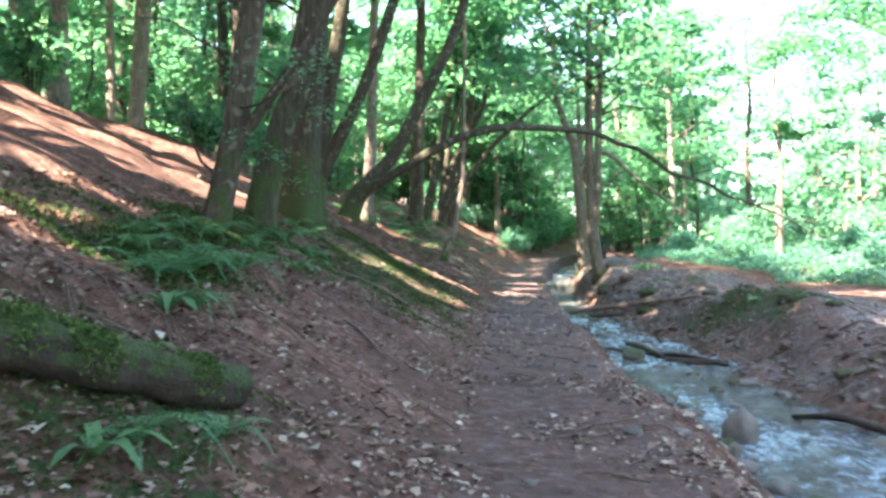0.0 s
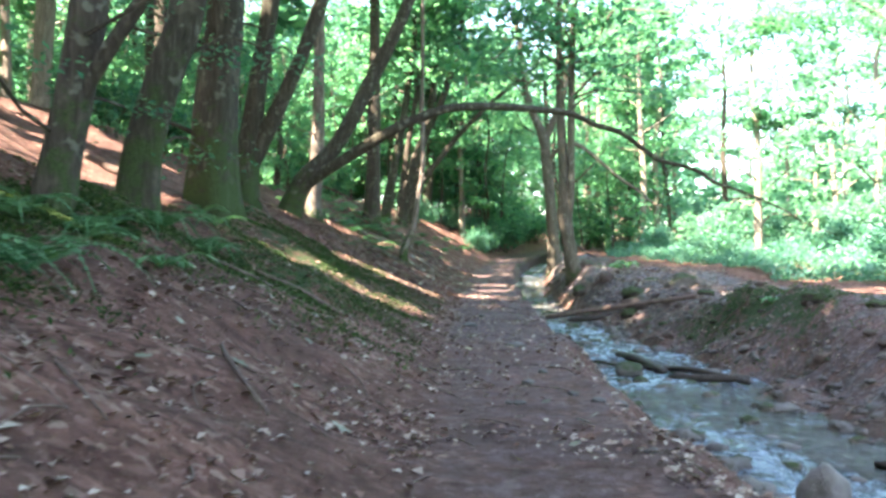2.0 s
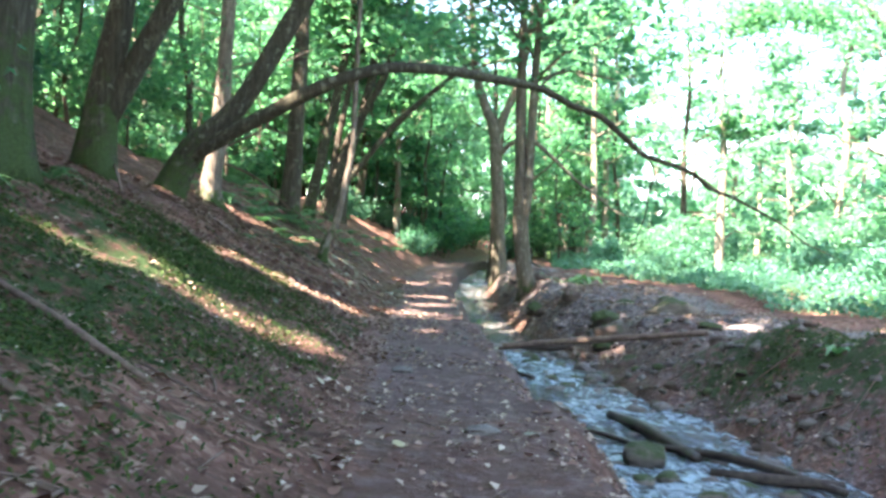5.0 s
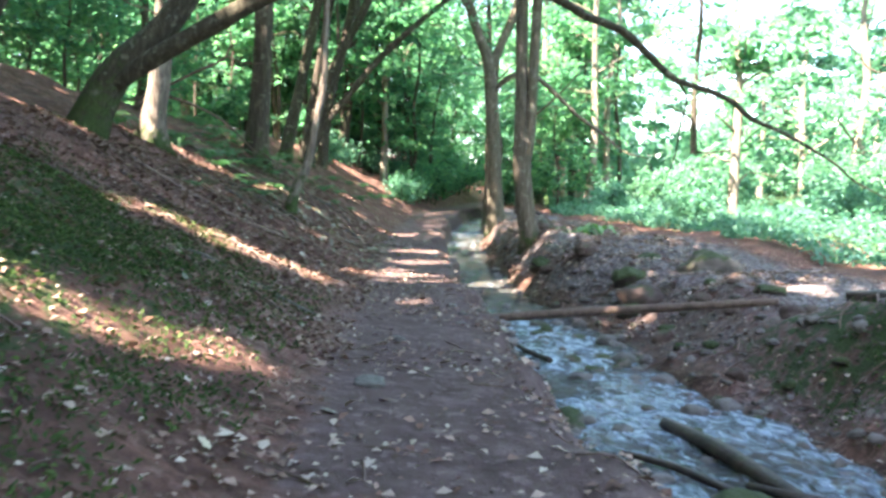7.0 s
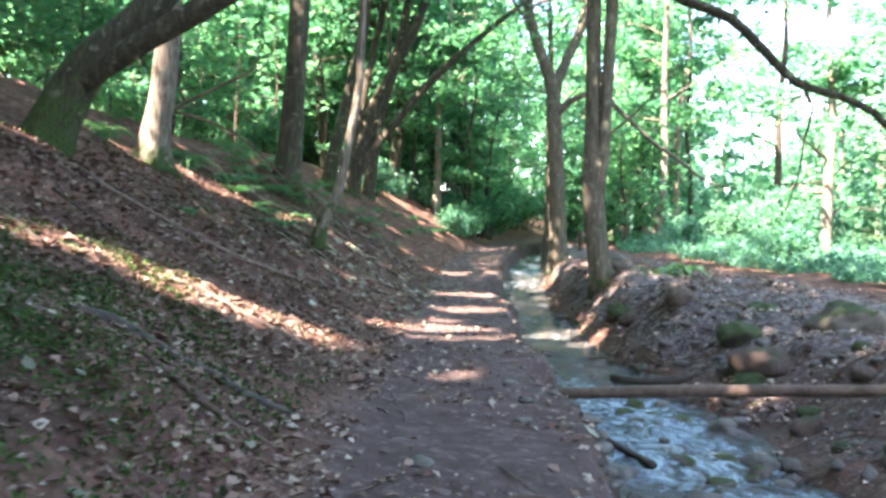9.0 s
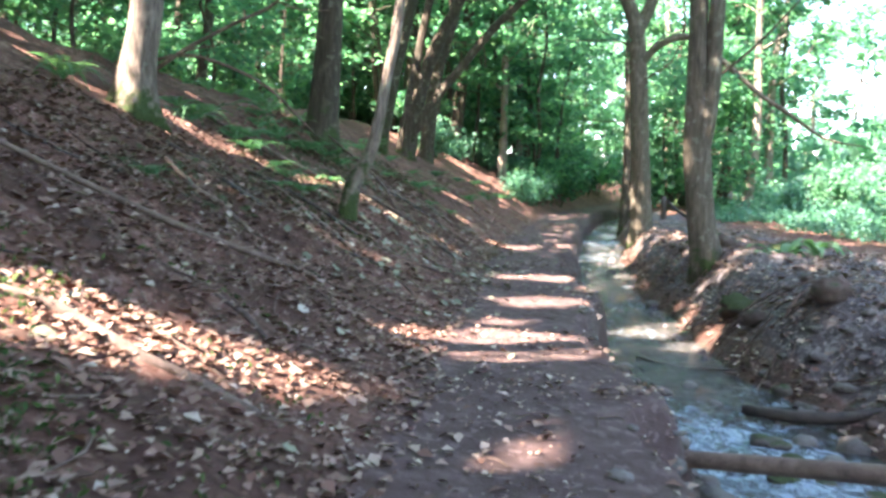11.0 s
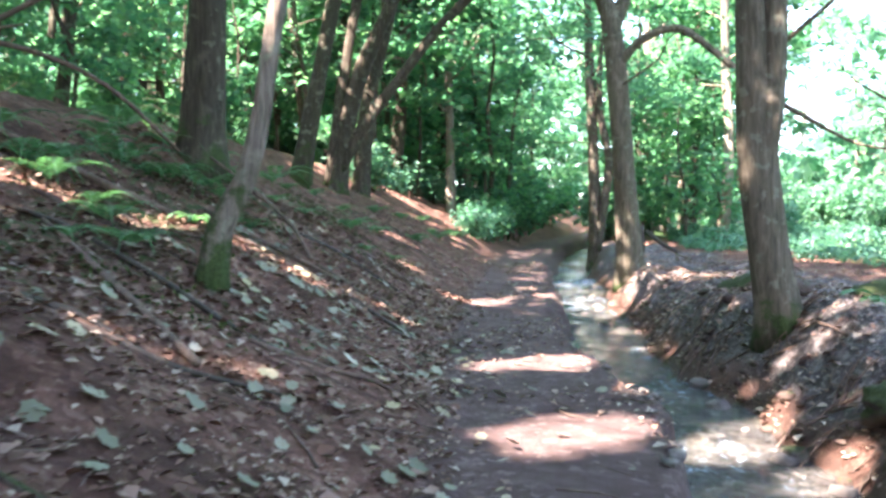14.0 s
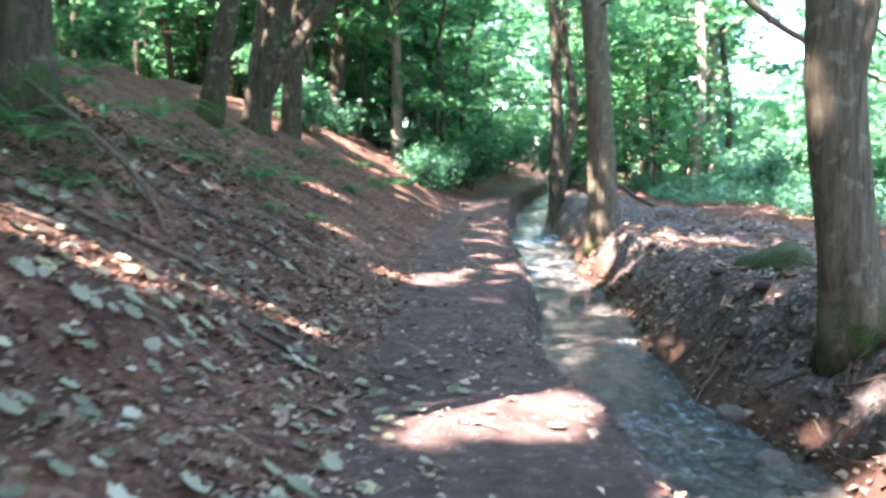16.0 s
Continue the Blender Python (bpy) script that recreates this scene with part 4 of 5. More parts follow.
# Added to shade the multi-stemmed tree on the bank.
planted.append(plant(shade_kinds[1], -5.6, 39.4, 1.0, 0.82))
plant(kinds[0], 17.2, 47.0, 0.7, 0.9)
plant(kinds[2], 15.4, 56.5, 2.1, 1.0)
plant(kinds[1], 18.5, 60.0, 4.0, 1.1)
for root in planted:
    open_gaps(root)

# ---- undergrowth of the clearing ----


def bush_kind(seed, w, h, leaves, leaf, mat):
    rs = np.random.RandomState(seed)
    root = thing("bush", 0, 0, 0, "pale green leafy bush at the edge of the clearing", "bush", "clearing bushes")
    stems, tips = [], []
    for k in range(10):
        a = rs.rand() * 6.28
        out = w * (0.3 + 0.6 * rs.rand())
        top = h * (0.55 + 0.5 * rs.rand())
        d = np.array((math.cos(a), math.sin(a), 0))
        stems.append(dict(points=[d * 0.1 + (0, 0, -0.1), d * out * 0.4 + (0, 0, top * 0.6), d * out + (0, 0, top)], radii=[0.02, 0.014, 0.005], step=0.6, sides=3, gnarl=0.05, seed=k, cap=False))
        for f in (0.35, 0.55, 0.75, 0.9, 1.0):
            tips.append(d * out * f + np.array((0, 0, top * (0.2 + 0.8 * f))))
    part("stems", tubes_mesh("stems", stems, M_BARK_DARK), root, kind="stuff")
    p = sprays(tips, leaves, 0.42, 0.3, rs)
    p[:, 2] = np.abs(p[:, 2])
    part("foliage", leaf_mesh("foliage", p, leaf, mat, rs, 0.3), root, kind="stuff")
    return root


bushes = [bush_kind(131, 1.2, 1.5, 1200, 0.17, M_NETTLE), bush_kind(132, 1.5, 2.1, 1400, 0.20, M_LEAF_SUN_TINT), bush_kind(133, 0.9, 1.0, 1100, 0.13, M_NETTLE)]


thicket = bush_kind(134, 1.4, 1.8, 850, 0.22, M_LEAF)
thicket["label"] = "dark green thicket under the woodland trees"
thicket["group"] = "woodland thickets"
for x, y in scatter(60, (-26, 4), (16, 74), 1.5, lambda x, y: x < path_x(y) - 7.6 + 0.06 * max(0, min(y, 60) - 40) * 1.5):
    plant(thicket, x, y, rng.uniform(0, 6.28), rng.uniform(0.7, 1.35))


def clearing_edge(y):
    return float(np.interp(y, (10, 20, 27, 38, 50, 70), (13.0, 11.5, 10.8, 12.0, 11.8, 17.0)))


for x, y in scatter(44, (10, 34), (20, 66), 1.5, lambda x, y: x > clearing_edge(y) + 1.6):
    far = min(1.0, (x - clearing_edge(y)) / 10)
    plant(bushes[0 if far < 0.3 else rng.choice((0, 1, 1))], x, y, rng.uniform(0, 6.28), rng.uniform(0.7, 1.0) + 0.35 * far)
for x, y in [(2.9, 56), (4.0, 58), (3.3, 60.5), (1.6, 52.5), (0.6, 49), (5.4, 62)]:
    plant(bushes[2], x, y, rng.uniform(0, 6.28), rng.uniform(0.9, 1.4))
for y, off in ((49.6, 1.8), (51.2, 1.6), (53.0, 2.2)):
    plant(bushes[2 if off < 2.3 else 0], path_x(y) - off, y, y, 1.0)

for x, y, size in ((4.9, 51.8, 0.8), (5.3, 53.6, 0.9), (5.9, 55.6, 1.1), (6.6, 57.5, 1.2)):
    plant(thicket, x, y, x * 3, size)
for x, y in scatter(26, (-6, 16), (60, 80), 1.5, lambda x, y: not -1.5 < x - path_x(y) < 2.2):
    plant(rng.choice((thicket, thicket, bushes[1])), x, y, rng.uniform(0, 6.28), rng.uniform(1.0, 1.7))
for x, y in scatter(16, (-12, 16), (54, 84), 2.2, lambda x, y: not -2.5 < x - path_x(y) < 4):
    plant(rng.choice(saplings), x, y, rng.uniform(0, 6.28), rng.uniform(0.8, 1.2))

# The woods far off, too far to tell one tree from the next.
rs = np.random.RandomState(78)
n = 24000
ang = rs.uniform(-1.15, 1.25, n)
dist = 98 + 34 * rs.rand(n)
fx, fy = 2 + dist * np.sin(ang), dist * np.cos(ang)
top = 19 + 5 * wobble(ang * 30, dist * 0.1, 1.7, 51) + 4 * wobble(ang * 90, dist * 0.2, 1.3, 52) - 10 * smooth(0.10, 0.35, ang)
fz = ground_z(fx, fy, False) + top * rs.rand(n) ** 0.8 + 0.7 * wobble(fx, fy, 2.5, 53)
tagged(new("far_woods", leaf_mesh("far_woods", np.stack([fx, fy, fz], 1), 1.65, M_LEAF_SUN_TINT, rs, 0.25)), "distant pale green wood beyond the clearing", "woodland", kind="stuff")

rs = np.random.RandomState(77)
n = 26000
py = 18 + 44 * rs.rand(n)
px = np.interp(py, (10, 20, 27, 38, 50, 70), (13.0, 11.5, 10.8, 12.0, 11.8, 17.0)) + 0.6 * wobble(py * 0 + 1, py, 1.7, 31) + 13 * rs.rand(n) ** 1.6
pz = ground_z(px, py) + (0.1 + 0.75 * rs.rand(n) * (0.5 + 0.5 * smooth(0, 2.5, px - 11.5))) * (0.7 + 0.5 * wobble(px, py, 1.3, 32))
tagged(new("nettle_bed", leaf_mesh("nettle_bed", np.stack([px, py, pz], 1), 0.15, M_NETTLE, rs, 0.4)), "dense bed of pale green nettles and weeds", "undergrowth", kind="stuff")

# ---- logs, stones and sticks ----


def log(name, label, category, points, radii, mat, seed=0, sides=14, gnarl=0.12, group=""):
    """A fallen stem with blunt ends, a thing of one mesh."""
    p = np.asarray(points, float)
    b = p[0].copy()
    v, f, m = tube(p - b, radii, 0.12 if max(radii) > 0.04 else 0.2, sides, gnarl, 0, seed, 0.01)
    ob = new(name, mesh_of(name, v, f, mat, [("moss", m)]))
    ob.location = b
    return tagged(ob, label, category, group)


def on(x, y, up):
    return (x, y, gz(x, y) + up)


LOG_LINE = [on(-2.75, 1.5, 0.20), on(-2.2, 2.35, 0.19), on(-1.93, 2.8, 0.18), on(-1.68, 3.2, 0.165), on(-1.5, 3.5, 0.15), on(-1.36, 3.72, 0.145), (-1.2, 3.98, gz(-1.2, 4.0) + 0.105), (-1.03, 4.24, gz(-1.2, 4.0) + 0.045)]
fallen = log("fallen_log", "thick moss-covered fallen log with a blunt dark end", "log", LOG_LINE, [0.112, 0.118, 0.122, 0.118, 0.112, 0.110, 0.118, 0.098], M_LOG_MOSS, 3, 36, 0.07)
for v in fallen.data.vertices:
    k = noise.noise(v.co * 5.0) * 0.030 + noise.noise(v.co * 13.0) * 0.018 + noise.noise(v.co * 31.0) * 0.008
    v.co = v.co + v.normal * k
rs = np.random.RandomState(77)
axis = spline(LOG_LINE, 0.02) - np.array(LOG_LINE[0])
n = 15000
at = axis[rs.randint(0, len(axis) - 12, n)]
turn = rs.normal(size=n) * 0.8 + 0.35
fur = at + (0.103 + 0.040 * rs.rand(n) ** 1.5 + 0.03 * wobble(at[:, 0] * 4 + turn, at[:, 1] * 4, 0.6, 79))[:, None] * np.stack([0.85 * np.sin(turn), -0.53 * np.sin(turn), np.cos(turn)], 1)
fur = fur[wobble(at[:, 0] * 3, at[:, 1] * 3, 0.5, 78) + 0.5 * rs.rand(n) > 0.1]
part("moss", leaf_mesh("moss", fur, 0.030, M_MOSS_DARK, rs, 0.0, 0.32), fallen, kind="stuff")
log("footbridge_pole", "bare brown pole lying across the stream", "log", [(3.05, 22.35, -0.47), (4.1, 21.35, -0.22), (5.1, 20.35, 0.0), (6.05, 19.45, 0.2)], [0.06, 0.06, 0.055, 0.045], M_LOG, 4, 12, 0.06)
log("black_log", "short black rotten log on the gravel", "log", [on(7.9, 20.9, 0.07), on(8.15, 20.3, 0.09), on(8.2, 19.7, 0.06)], [0.08, 0.12, 0.07], M_LOG_DARK, 5, 12, 0.2)
W20 = water_z(20)
STICKS = [
    ([(3.35, 22.3, W20 + 0.05), (3.5, 21.3, W20 + 0.03), (3.62, 20.4, W20 + 0.06)], [0.035, 0.045, 0.06]),
    ([(3.95, 17.6, W20 + 0.03), (4.0, 16.6, W20 + 0.07), (4.1, 15.4, W20 + 0.03)], [0.09, 0.10, 0.07]),
    ([(3.9, 16.0, W20 + 0.02), (4.4, 15.1, W20 + 0.10), (4.9, 14.2, W20 + 0.05)], [0.05, 0.07, 0.05]),
    ([(4.0, 14.9, W20 + 0.02), (4.45, 14.6, W20 + 0.05), (4.95, 14.3, W20 + 0.08)], [0.07, 0.08, 0.06]),
    ([(4.2, 9.9, W20 + 0.03), (4.5, 9.3, W20 + 0.14), (4.9, 8.6, W20 + 0.06), (5.3, 8.0, W20 + 0.1)], [0.05, 0.08, 0.07, 0.04]),
    ([(3.2, 16.7, W20 + 0.05), (3.5, 16.4, W20 + 0.04), (3.75, 15.8, W20 + 0.02)], [0.03, 0.04, 0.05]),
    ([(3.9, 27.0, W20 + 0.1), (4.3, 26.6, W20 + 0.06), (4.9, 26.3, W20 + 0.12)], [0.02, 0.03, 0.02]),
    ([(4.4, 24.6, W20 + 0.08), (5.0, 24.2, W20 + 0.12), (5.7, 24.0, W20 + 0.3)], [0.08, 0.10, 0.06])]
for k, (pts, r) in enumerate(STICKS):
    log("stream_stick", "dark wet branch lodged in the shallow stream", "branch", pts, [q * 0.68 for q in r], M_LOG_DARK, 60 + k, 9, 0.2, "branches in the stream")


def rock(name, label, category, x, y, size, mat, seed, sink=0.3, z=None, group="stones", lumpy=1.0):
    """A rounded, uneven stone bedded in the ground."""
    rs = random.Random(seed)
    bm = bmesh.new()
    bmesh.ops.create_icosphere(bm, subdivisions=3 if max(size) > 0.14 else 2, radius=1)
    off = Vector((rs.uniform(0, 50), rs.uniform(0, 50), rs.uniform(0, 50)))
    for v in bm.verts:
        d = v.co.normalized()
        k = 1 + 0.34 * noise.noise(d * 1.3 + off) + lumpy * (0.20 * noise.noise(d * 3.1 + off) + 0.11 * noise.noise(d * 7.0 + off))
        c = d * k
        for lim in (0.72, -0.72):
            if (c.x > lim) == (lim > 0) and abs(c.x) > 0.72:
                c.x = lim + (c.x - lim) * 0.35
        v.co = Vector((c.x * size[0], c.y * size[1], c.z * size[2]))
    me = bpy.data.meshes.new(name)
    bm.to_mesh(me)
    bm.free()
    for p in me.polygons:
        p.use_smooth = True
    me.materials.append(mat)
    ob = new(name, me)
    ob.matrix_basis = pose(x, y, (gz(x, y) if z is None else z) + size[2] * (1 - 2 * sink), 0, 0, rs.uniform(0, 360))
    return tagged(ob, label, category, group)


rock("boulder", "low dark mossy boulder on the gravel", "boulder", 7.35, 23.9, (0.62, 0.45, 0.30), M_STONE_MOSS, 1, 0.3, group="")
rock("moss_hummock", "mossy hummock of earth beside the stream", "mound", 6.0, 23.4, (0.5, 0.4, 0.18), M_EARTH, 2, 0.42, group="")
rock("boulder", "squared brown stone standing in the stream edge", "boulder", 3.15, 8.75, (0.20, 0.17, 0.24), M_STONE, 3, 0.3, W20, "")
rock("boulder", "rounded pale stone on the stream bank", "boulder", 2.45, 8.0, (0.18, 0.14, 0.12), M_STONE, 4, 0.3, None, "")
rock("boulder", "mossy round stone in the stream", "boulder", 3.55, 15.4, (0.25, 0.24, 0.13), M_STONE_MOSS, 5, 0.3, W20, "")
rock("boulder", "flat grey stone bedded in the path", "boulder", 1.2, 16.2, (0.20, 0.11, 0.028), M_STONE, 6, 0.35, None, "")
rock("boulder", "flat grey stone bedded in the path", "boulder", 1.55, 13.4, (0.16, 0.10, 0.04), M_STONE, 7, 0.35, None, "")
rr = random.Random(9)
for k in range(95):
    y = rr.choice((rr.uniform(6, 24), rr.uniform(6, 24), rr.uniform(24, 46)))
    side = rr.choice((-1, 1, 1))
    edge = float(tab(y, HALF))
    x = float(stream_x(y)) + side * edge * rr.uniform(0.72, 1.25)
    s = rr.uniform(0.05, 0.16) * (1.0 if y < 24 else 0.8)
    rock("stone", "wet brown stone at the edge of the stream", "stone", x, y, (s * rr.uniform(0.9, 1.5), s, s * rr.uniform(0.5, 0.8)), rr.choice((M_STONE, M_STONE, M_STONE_MOSS)), 100 + k, 0.3, max(gz(x, y), water_z(y) - s * 0.3), "stones along the stream")
for k in range(84):
    y = rr.uniform(6, 25) if k < 64 else rr.uniform(25, 44)
    x = float(stream_x(y)) + float(tab(y, HALF)) * rr.uniform(-0.8, 0.8)
    s = rr.uniform(0.05, 0.13) if y < 25 else rr.uniform(0.04, 0.10)
    rock("stone", "dark wet stone breaking the stream surface", "stone", x, y, (s * rr.uniform(1, 1.7), s, s * 0.6), rr.choice((M_STONE, M_STONE_MOSS)), 300 + k, 0.42, water_z(y) - 0.02, "stones in the stream")
for k in range(26):
    y = rr.uniform(4.5, 24)
    x = float(path_x(y)) + rr.uniform(-0.3, 1.3)
    s = rr.uniform(0.03, 0.075)
    rock("stone", "small pale stone trodden into the path", "stone", x, y, (s * 1.4, s, s * 0.5), M_STONE, 400 + k, 0.32, None, "stones in the path")

for k in range(60):
    y = rr.uniform(22.5, 39)
    x = float(stream_x(y)) + float(tab(y, HALF)) + rr.uniform(0.0, 1.1) ** 1.4
    s = rr.uniform(0.03, 0.10)
    rock("clod", "crumbled clod of root-bound earth on the stream bank", "clod", x, y, (s * rr.uniform(0.9, 1.6), s, s * rr.uniform(0.5, 0.8)), M_EARTH, 700 + k, 0.42, None, "earth clods on the bank")

for x, y, size, mat, label in (
        (6.1, 24.4, (0.34, 0.28, 0.20), M_LOG_MOSS, "dark mossy clump of earth and roots on the bank"),
        (5.65, 23.1, (0.26, 0.2, 0.14), M_LOG_MOSS, "dark mossy clump of earth and roots on the bank"),
        (5.75, 25.9, (0.26, 0.2, 0.14), M_EARTH, "crumbling earth clump beside the stream"),
        (5.35, 26.9, (0.24, 0.18, 0.12), M_EARTH, "crumbling earth clump beside the stream"),
        (5.45, 27.9, (0.30, 0.24, 0.17), M_LOG_MOSS, "mossy earth clump beside the stream"),
        (6.9, 25.6, (0.3, 0.24, 0.14), M_LOG_MOSS, "dark mossy clump of earth and roots on the bank"),
        (6.5, 31.9, (0.30, 0.24, 0.16), M_EARTH, "crumbling earth clump beside the stream"),
        (7.5, 31.6, (0.36, 0.3, 0.18), M_LOG_MOSS, "dark mossy clump of earth under ferns")):
    rock("earth_clump", label, "mound", x, y, size, mat, int(x * 100 + y * 10), 0.38, None, "earth clumps on the bank", 1.9)
for k in range(20):
    y = rr.uniform(6.2, 10.5)
    x = float(stream_x(y)) - float(tab(y, HALF)) - rr.uniform(-0.15, 0.75)
    s = rr.uniform(0.06, 0.15)
    rock("stone", "rounded brown stone on the stream bank", "stone", x, y, (s * rr.uniform(1.0, 1.5), s, s * 0.65), M_STONE, 800 + k, 0.3, None, "stones along the stream")
for k in range(46):
    y = rr.uniform(7, 23)
    x = float(stream_x(y)) + float(tab(y, HALF)) + rr.uniform(0.0, 1.9)
    s = rr.uniform(0.05, 0.19)
    rock("clod", "dark clod of earth and roots on the stream bank", "clod", x, y, (s * rr.uniform(1.0, 1.7), s, s * rr.uniform(0.5, 0.8)), rr.choice((M_EARTH, M_EARTH, M_LOG_MOSS)), 850 + k, 0.42, None, "earth clods on the bank")

def pebbles(name, x, y, z, size, mat, label, seed):
    rs = np.random.RandomState(seed)
    bm = bmesh.new()
    bmesh.ops.create_icosphere(bm, subdivisions=1, radius=1)
    ball = np.array([v.co[:] for v in bm.verts])
    tris = np.array([[v.index for v in f.verts] for f in bm.faces])
    bm.free()
    n, m = len(x), len(ball)
    v = ball[None] * (1 + 0.28 * rs.normal(size=(n, m)))[:, :, None] * (size[:, None] * np.stack([1.0 + 0.5 * rs.rand(n), np.ones(n), 0.5 + 0.2 * rs.rand(n)], 1))[:, None]
    a = rs.rand(n) * 6.28
    ca, sa = np.cos(a)[:, None], np.sin(a)[:, None]
    v = np.stack([v[..., 0] * ca - v[..., 1] * sa + x[:, None], v[..., 0] * sa + v[..., 1] * ca + y[:, None], v[..., 2] + z[:, None]], -1)
    f = (tris[None] + (np.arange(n) * m)[:, None, None]).reshape(-1, 3)
    tagged(new(name, mesh_of(name, v.reshape(-1, 3), f, mat)), label, "stones", kind="stuff")


rs = np.random.RandomState(55)
n = 620
py = 7 + 19 * rs.rand(n)
px = stream_x(py) + tab(py, HALF) - 0.1 + 1.9 * rs.rand(n) ** 1.4
ps = 0.02 + 0.075 * rs.rand(n) ** 2.2
pebbles("bank_stones", px, py, np.maximum(ground_z(px, py), tab(py, WATER) - 0.03) + 0.1 * ps, ps, M_STONE, "small brown stones strewn along the stream bank", 56)
n = 380
py = 6 + 30 * rs.rand(n)
px = stream_x(py) - tab(py, HALF) + 0.25 - 0.5 * rs.rand(n)
ps = 0.02 + 0.06 * rs.rand(n) ** 2
pebbles("bank_stones", px, py, np.maximum(ground_z(px, py), tab(py, WATER) - 0.03) + 0.1 * ps, ps, M_STONE, "small wet stones at the foot of the path edge", 57)

# Post and slanting rail by the far side of the stream.
post = thing("fence_post", 9.4, 48.1, gz(9.4, 48.1), "dark wooden post with a slanting broken rail", "post")
v, f, m = tube([(0, 0, -0.2), (0, 0, 0.5), (-0.02, 0, 1.02)], [0.11, 0.11, 0.10], 0.2, 10, 0.06)
part("upright", mesh_of("upright", v, f, M_LOG_DARK, [("moss", m)]), post)
v, f, m = tube([(0.15, -0.05, 0.80), (0.7, -0.1, 0.36), (1.35, -0.1, gz(10.75, 48.0) - gz(9.4, 48.1))], [0.055, 0.06, 0.055], 0.2, 8, 0.06)
part("rail", mesh_of("rail", v, f, M_LOG_DARK, [("moss", m)]), post)

# Fallen branches on the slope.
dead = thing("fallen_branch", -3.85, 31.5, gz(-3.85, 31.5), "bleached dead branch fallen on the slope", "branch")
for pts, r in [([(-0.2, 0, -0.05), (0.6, 0, 0.5), (1.35, 0.1, 0.95), (2.1, 0.2, 1.4), (2.2, 0.2, 1.95)], [0.04, 0.042, 0.036, 0.028, 0.012]),
               ([(2.1, 0.2, 1.4), (2.5, 0.3, 1.28), (3.0, 0.4, 1.32)], [0.022, 0.018, 0.008]),
               ([(-0.2, 0.1, 0.22), (0.5, 0, 0.36), (1.3, -0.1, 0.18), (2.1, -0.2, -0.22), (2.9, -0.3, -0.95)], [0.026, 0.038, 0.034, 0.028, 0.015]),
               ([(0.0, 0.1, 0.1), (0.55, -0.05, 0.42), (1.1, -0.1, 0.52)], [0.03, 0.026, 0.012]),
               ([(-0.3, -0.2, 0.02), (0.15, -0.2, 0.0), (0.55, -0.2, -0.14)], [0.024, 0.026, 0.014])]:
    v, f, m = tube(pts, r, 0.2, 7, 0.15, 0, len(pts))
    part("stick", mesh_of("stick", v, f, M_LOG, [("moss", m)]), dead)
POLES = [
    ([on(-1.0, 27.7, 0.05), on(-0.35, 27.05, 0.05), on(0.42, 26.3, 0.04)], [0.018, 0.026, 0.032]),
    ([on(0.48, 31.6, 0.03), on(0.25, 31.9, 0.22), on(-0.35, 32.3, 0.30), on(-1.5, 33.0, 0.25)], [0.02, 0.024, 0.022, 0.012]),
    ([on(-0.75, 25.5, -0.01), on(-0.2, 25.85, 0.0), on(0.4, 26.2, 0.0)], [0.022, 0.03, 0.025]),
    ([on(-1.9, 11.6, 0.04), on(-1.2, 11.1, 0.05), on(-0.7, 10.9, 0.03)], [0.02, 0.028, 0.02]),
    ([on(-1.0, 8.4, 0.03), on(-0.8, 7.7, 0.04), on(-0.5, 7.2, 0.03)], [0.012, 0.016, 0.012]),
    ([on(-1.6, 12.9, 0.05), on(-1.0, 12.4, 0.05), on(-0.5, 12.2, 0.04)], [0.02, 0.03, 0.02])]
POLES += [
    ([on(-4.6, 15.6, 0.06), on(-4.1, 15.2, 0.10), on(-3.5, 15.1, 0.06)], [0.05, 0.06, 0.05]),
    ([on(-2.4, 19.0, 0.05), on(-3.0, 20.8, 0.30), on(-3.5, 22.4, 0.4)], [0.02, 0.025, 0.015]),
    ([on(-1.6, 22.0, 0.04), on(-0.7, 23.2, 0.05), on(0.3, 24.0, 0.04)], [0.02, 0.03, 0.02]),
    ([on(-2.4, 29.9, 0.06), on(-1.0, 29.6, 0.07), on(0.2, 30.2, 0.04)], [0.03, 0.04, 0.02]),
    ([on(-0.6, 30.8, 0.04), on(0.5, 31.0, 0.04), on(1.3, 31.5, 0.04)], [0.02, 0.022, 0.015]),
    ([on(6.6, 36.5, 0.04), on(7.3, 36.9, 0.10), on(8.2, 37.0, 0.05)], [0.04, 0.05, 0.03]),
    ([on(6.3, 24.9, 0.05), on(6.9, 25.6, 0.09), on(7.6, 25.9, 0.05)], [0.03, 0.04, 0.02])]
for k, (pts, r) in enumerate(POLES):
    log("stick", "bare grey-brown stick lying on the bank", "stick", pts, r, M_LOG, 80 + k, 8, 0.15, "sticks on the ground")


rs = np.random.RandomState(404)
for k in range(22):
    y0 = 17.5 + 17 * (k + rs.rand()) / 22
    x0 = float(path_x(y0)) - 1.8 - 2.8 * rs.rand()
    ln, veer = min(0.9 + 1.6 * rs.rand(), float(path_x(y0)) - 0.9 - x0), rs.normal() * 0.35 - 0.1
    pts = [on(x0 + ln * f + 0.05 * rs.normal(), y0 + veer * ln * f + 0.06 * rs.normal(), -0.012 + 0.03 * rs.rand()) for f in np.linspace(0, 1, 6)]
    r = 0.016 + 0.026 * rs.rand()
    log("surface_root", "dark weathered root half buried in the slope", "root", pts, [r, r * 1.15, r, r * 0.85, r * 0.7, r * 0.3], (M_LOG, M_LOG_DARK, M_EARTH)[k % 3], 900 + k, 7, 0.25, "roots on the slope")


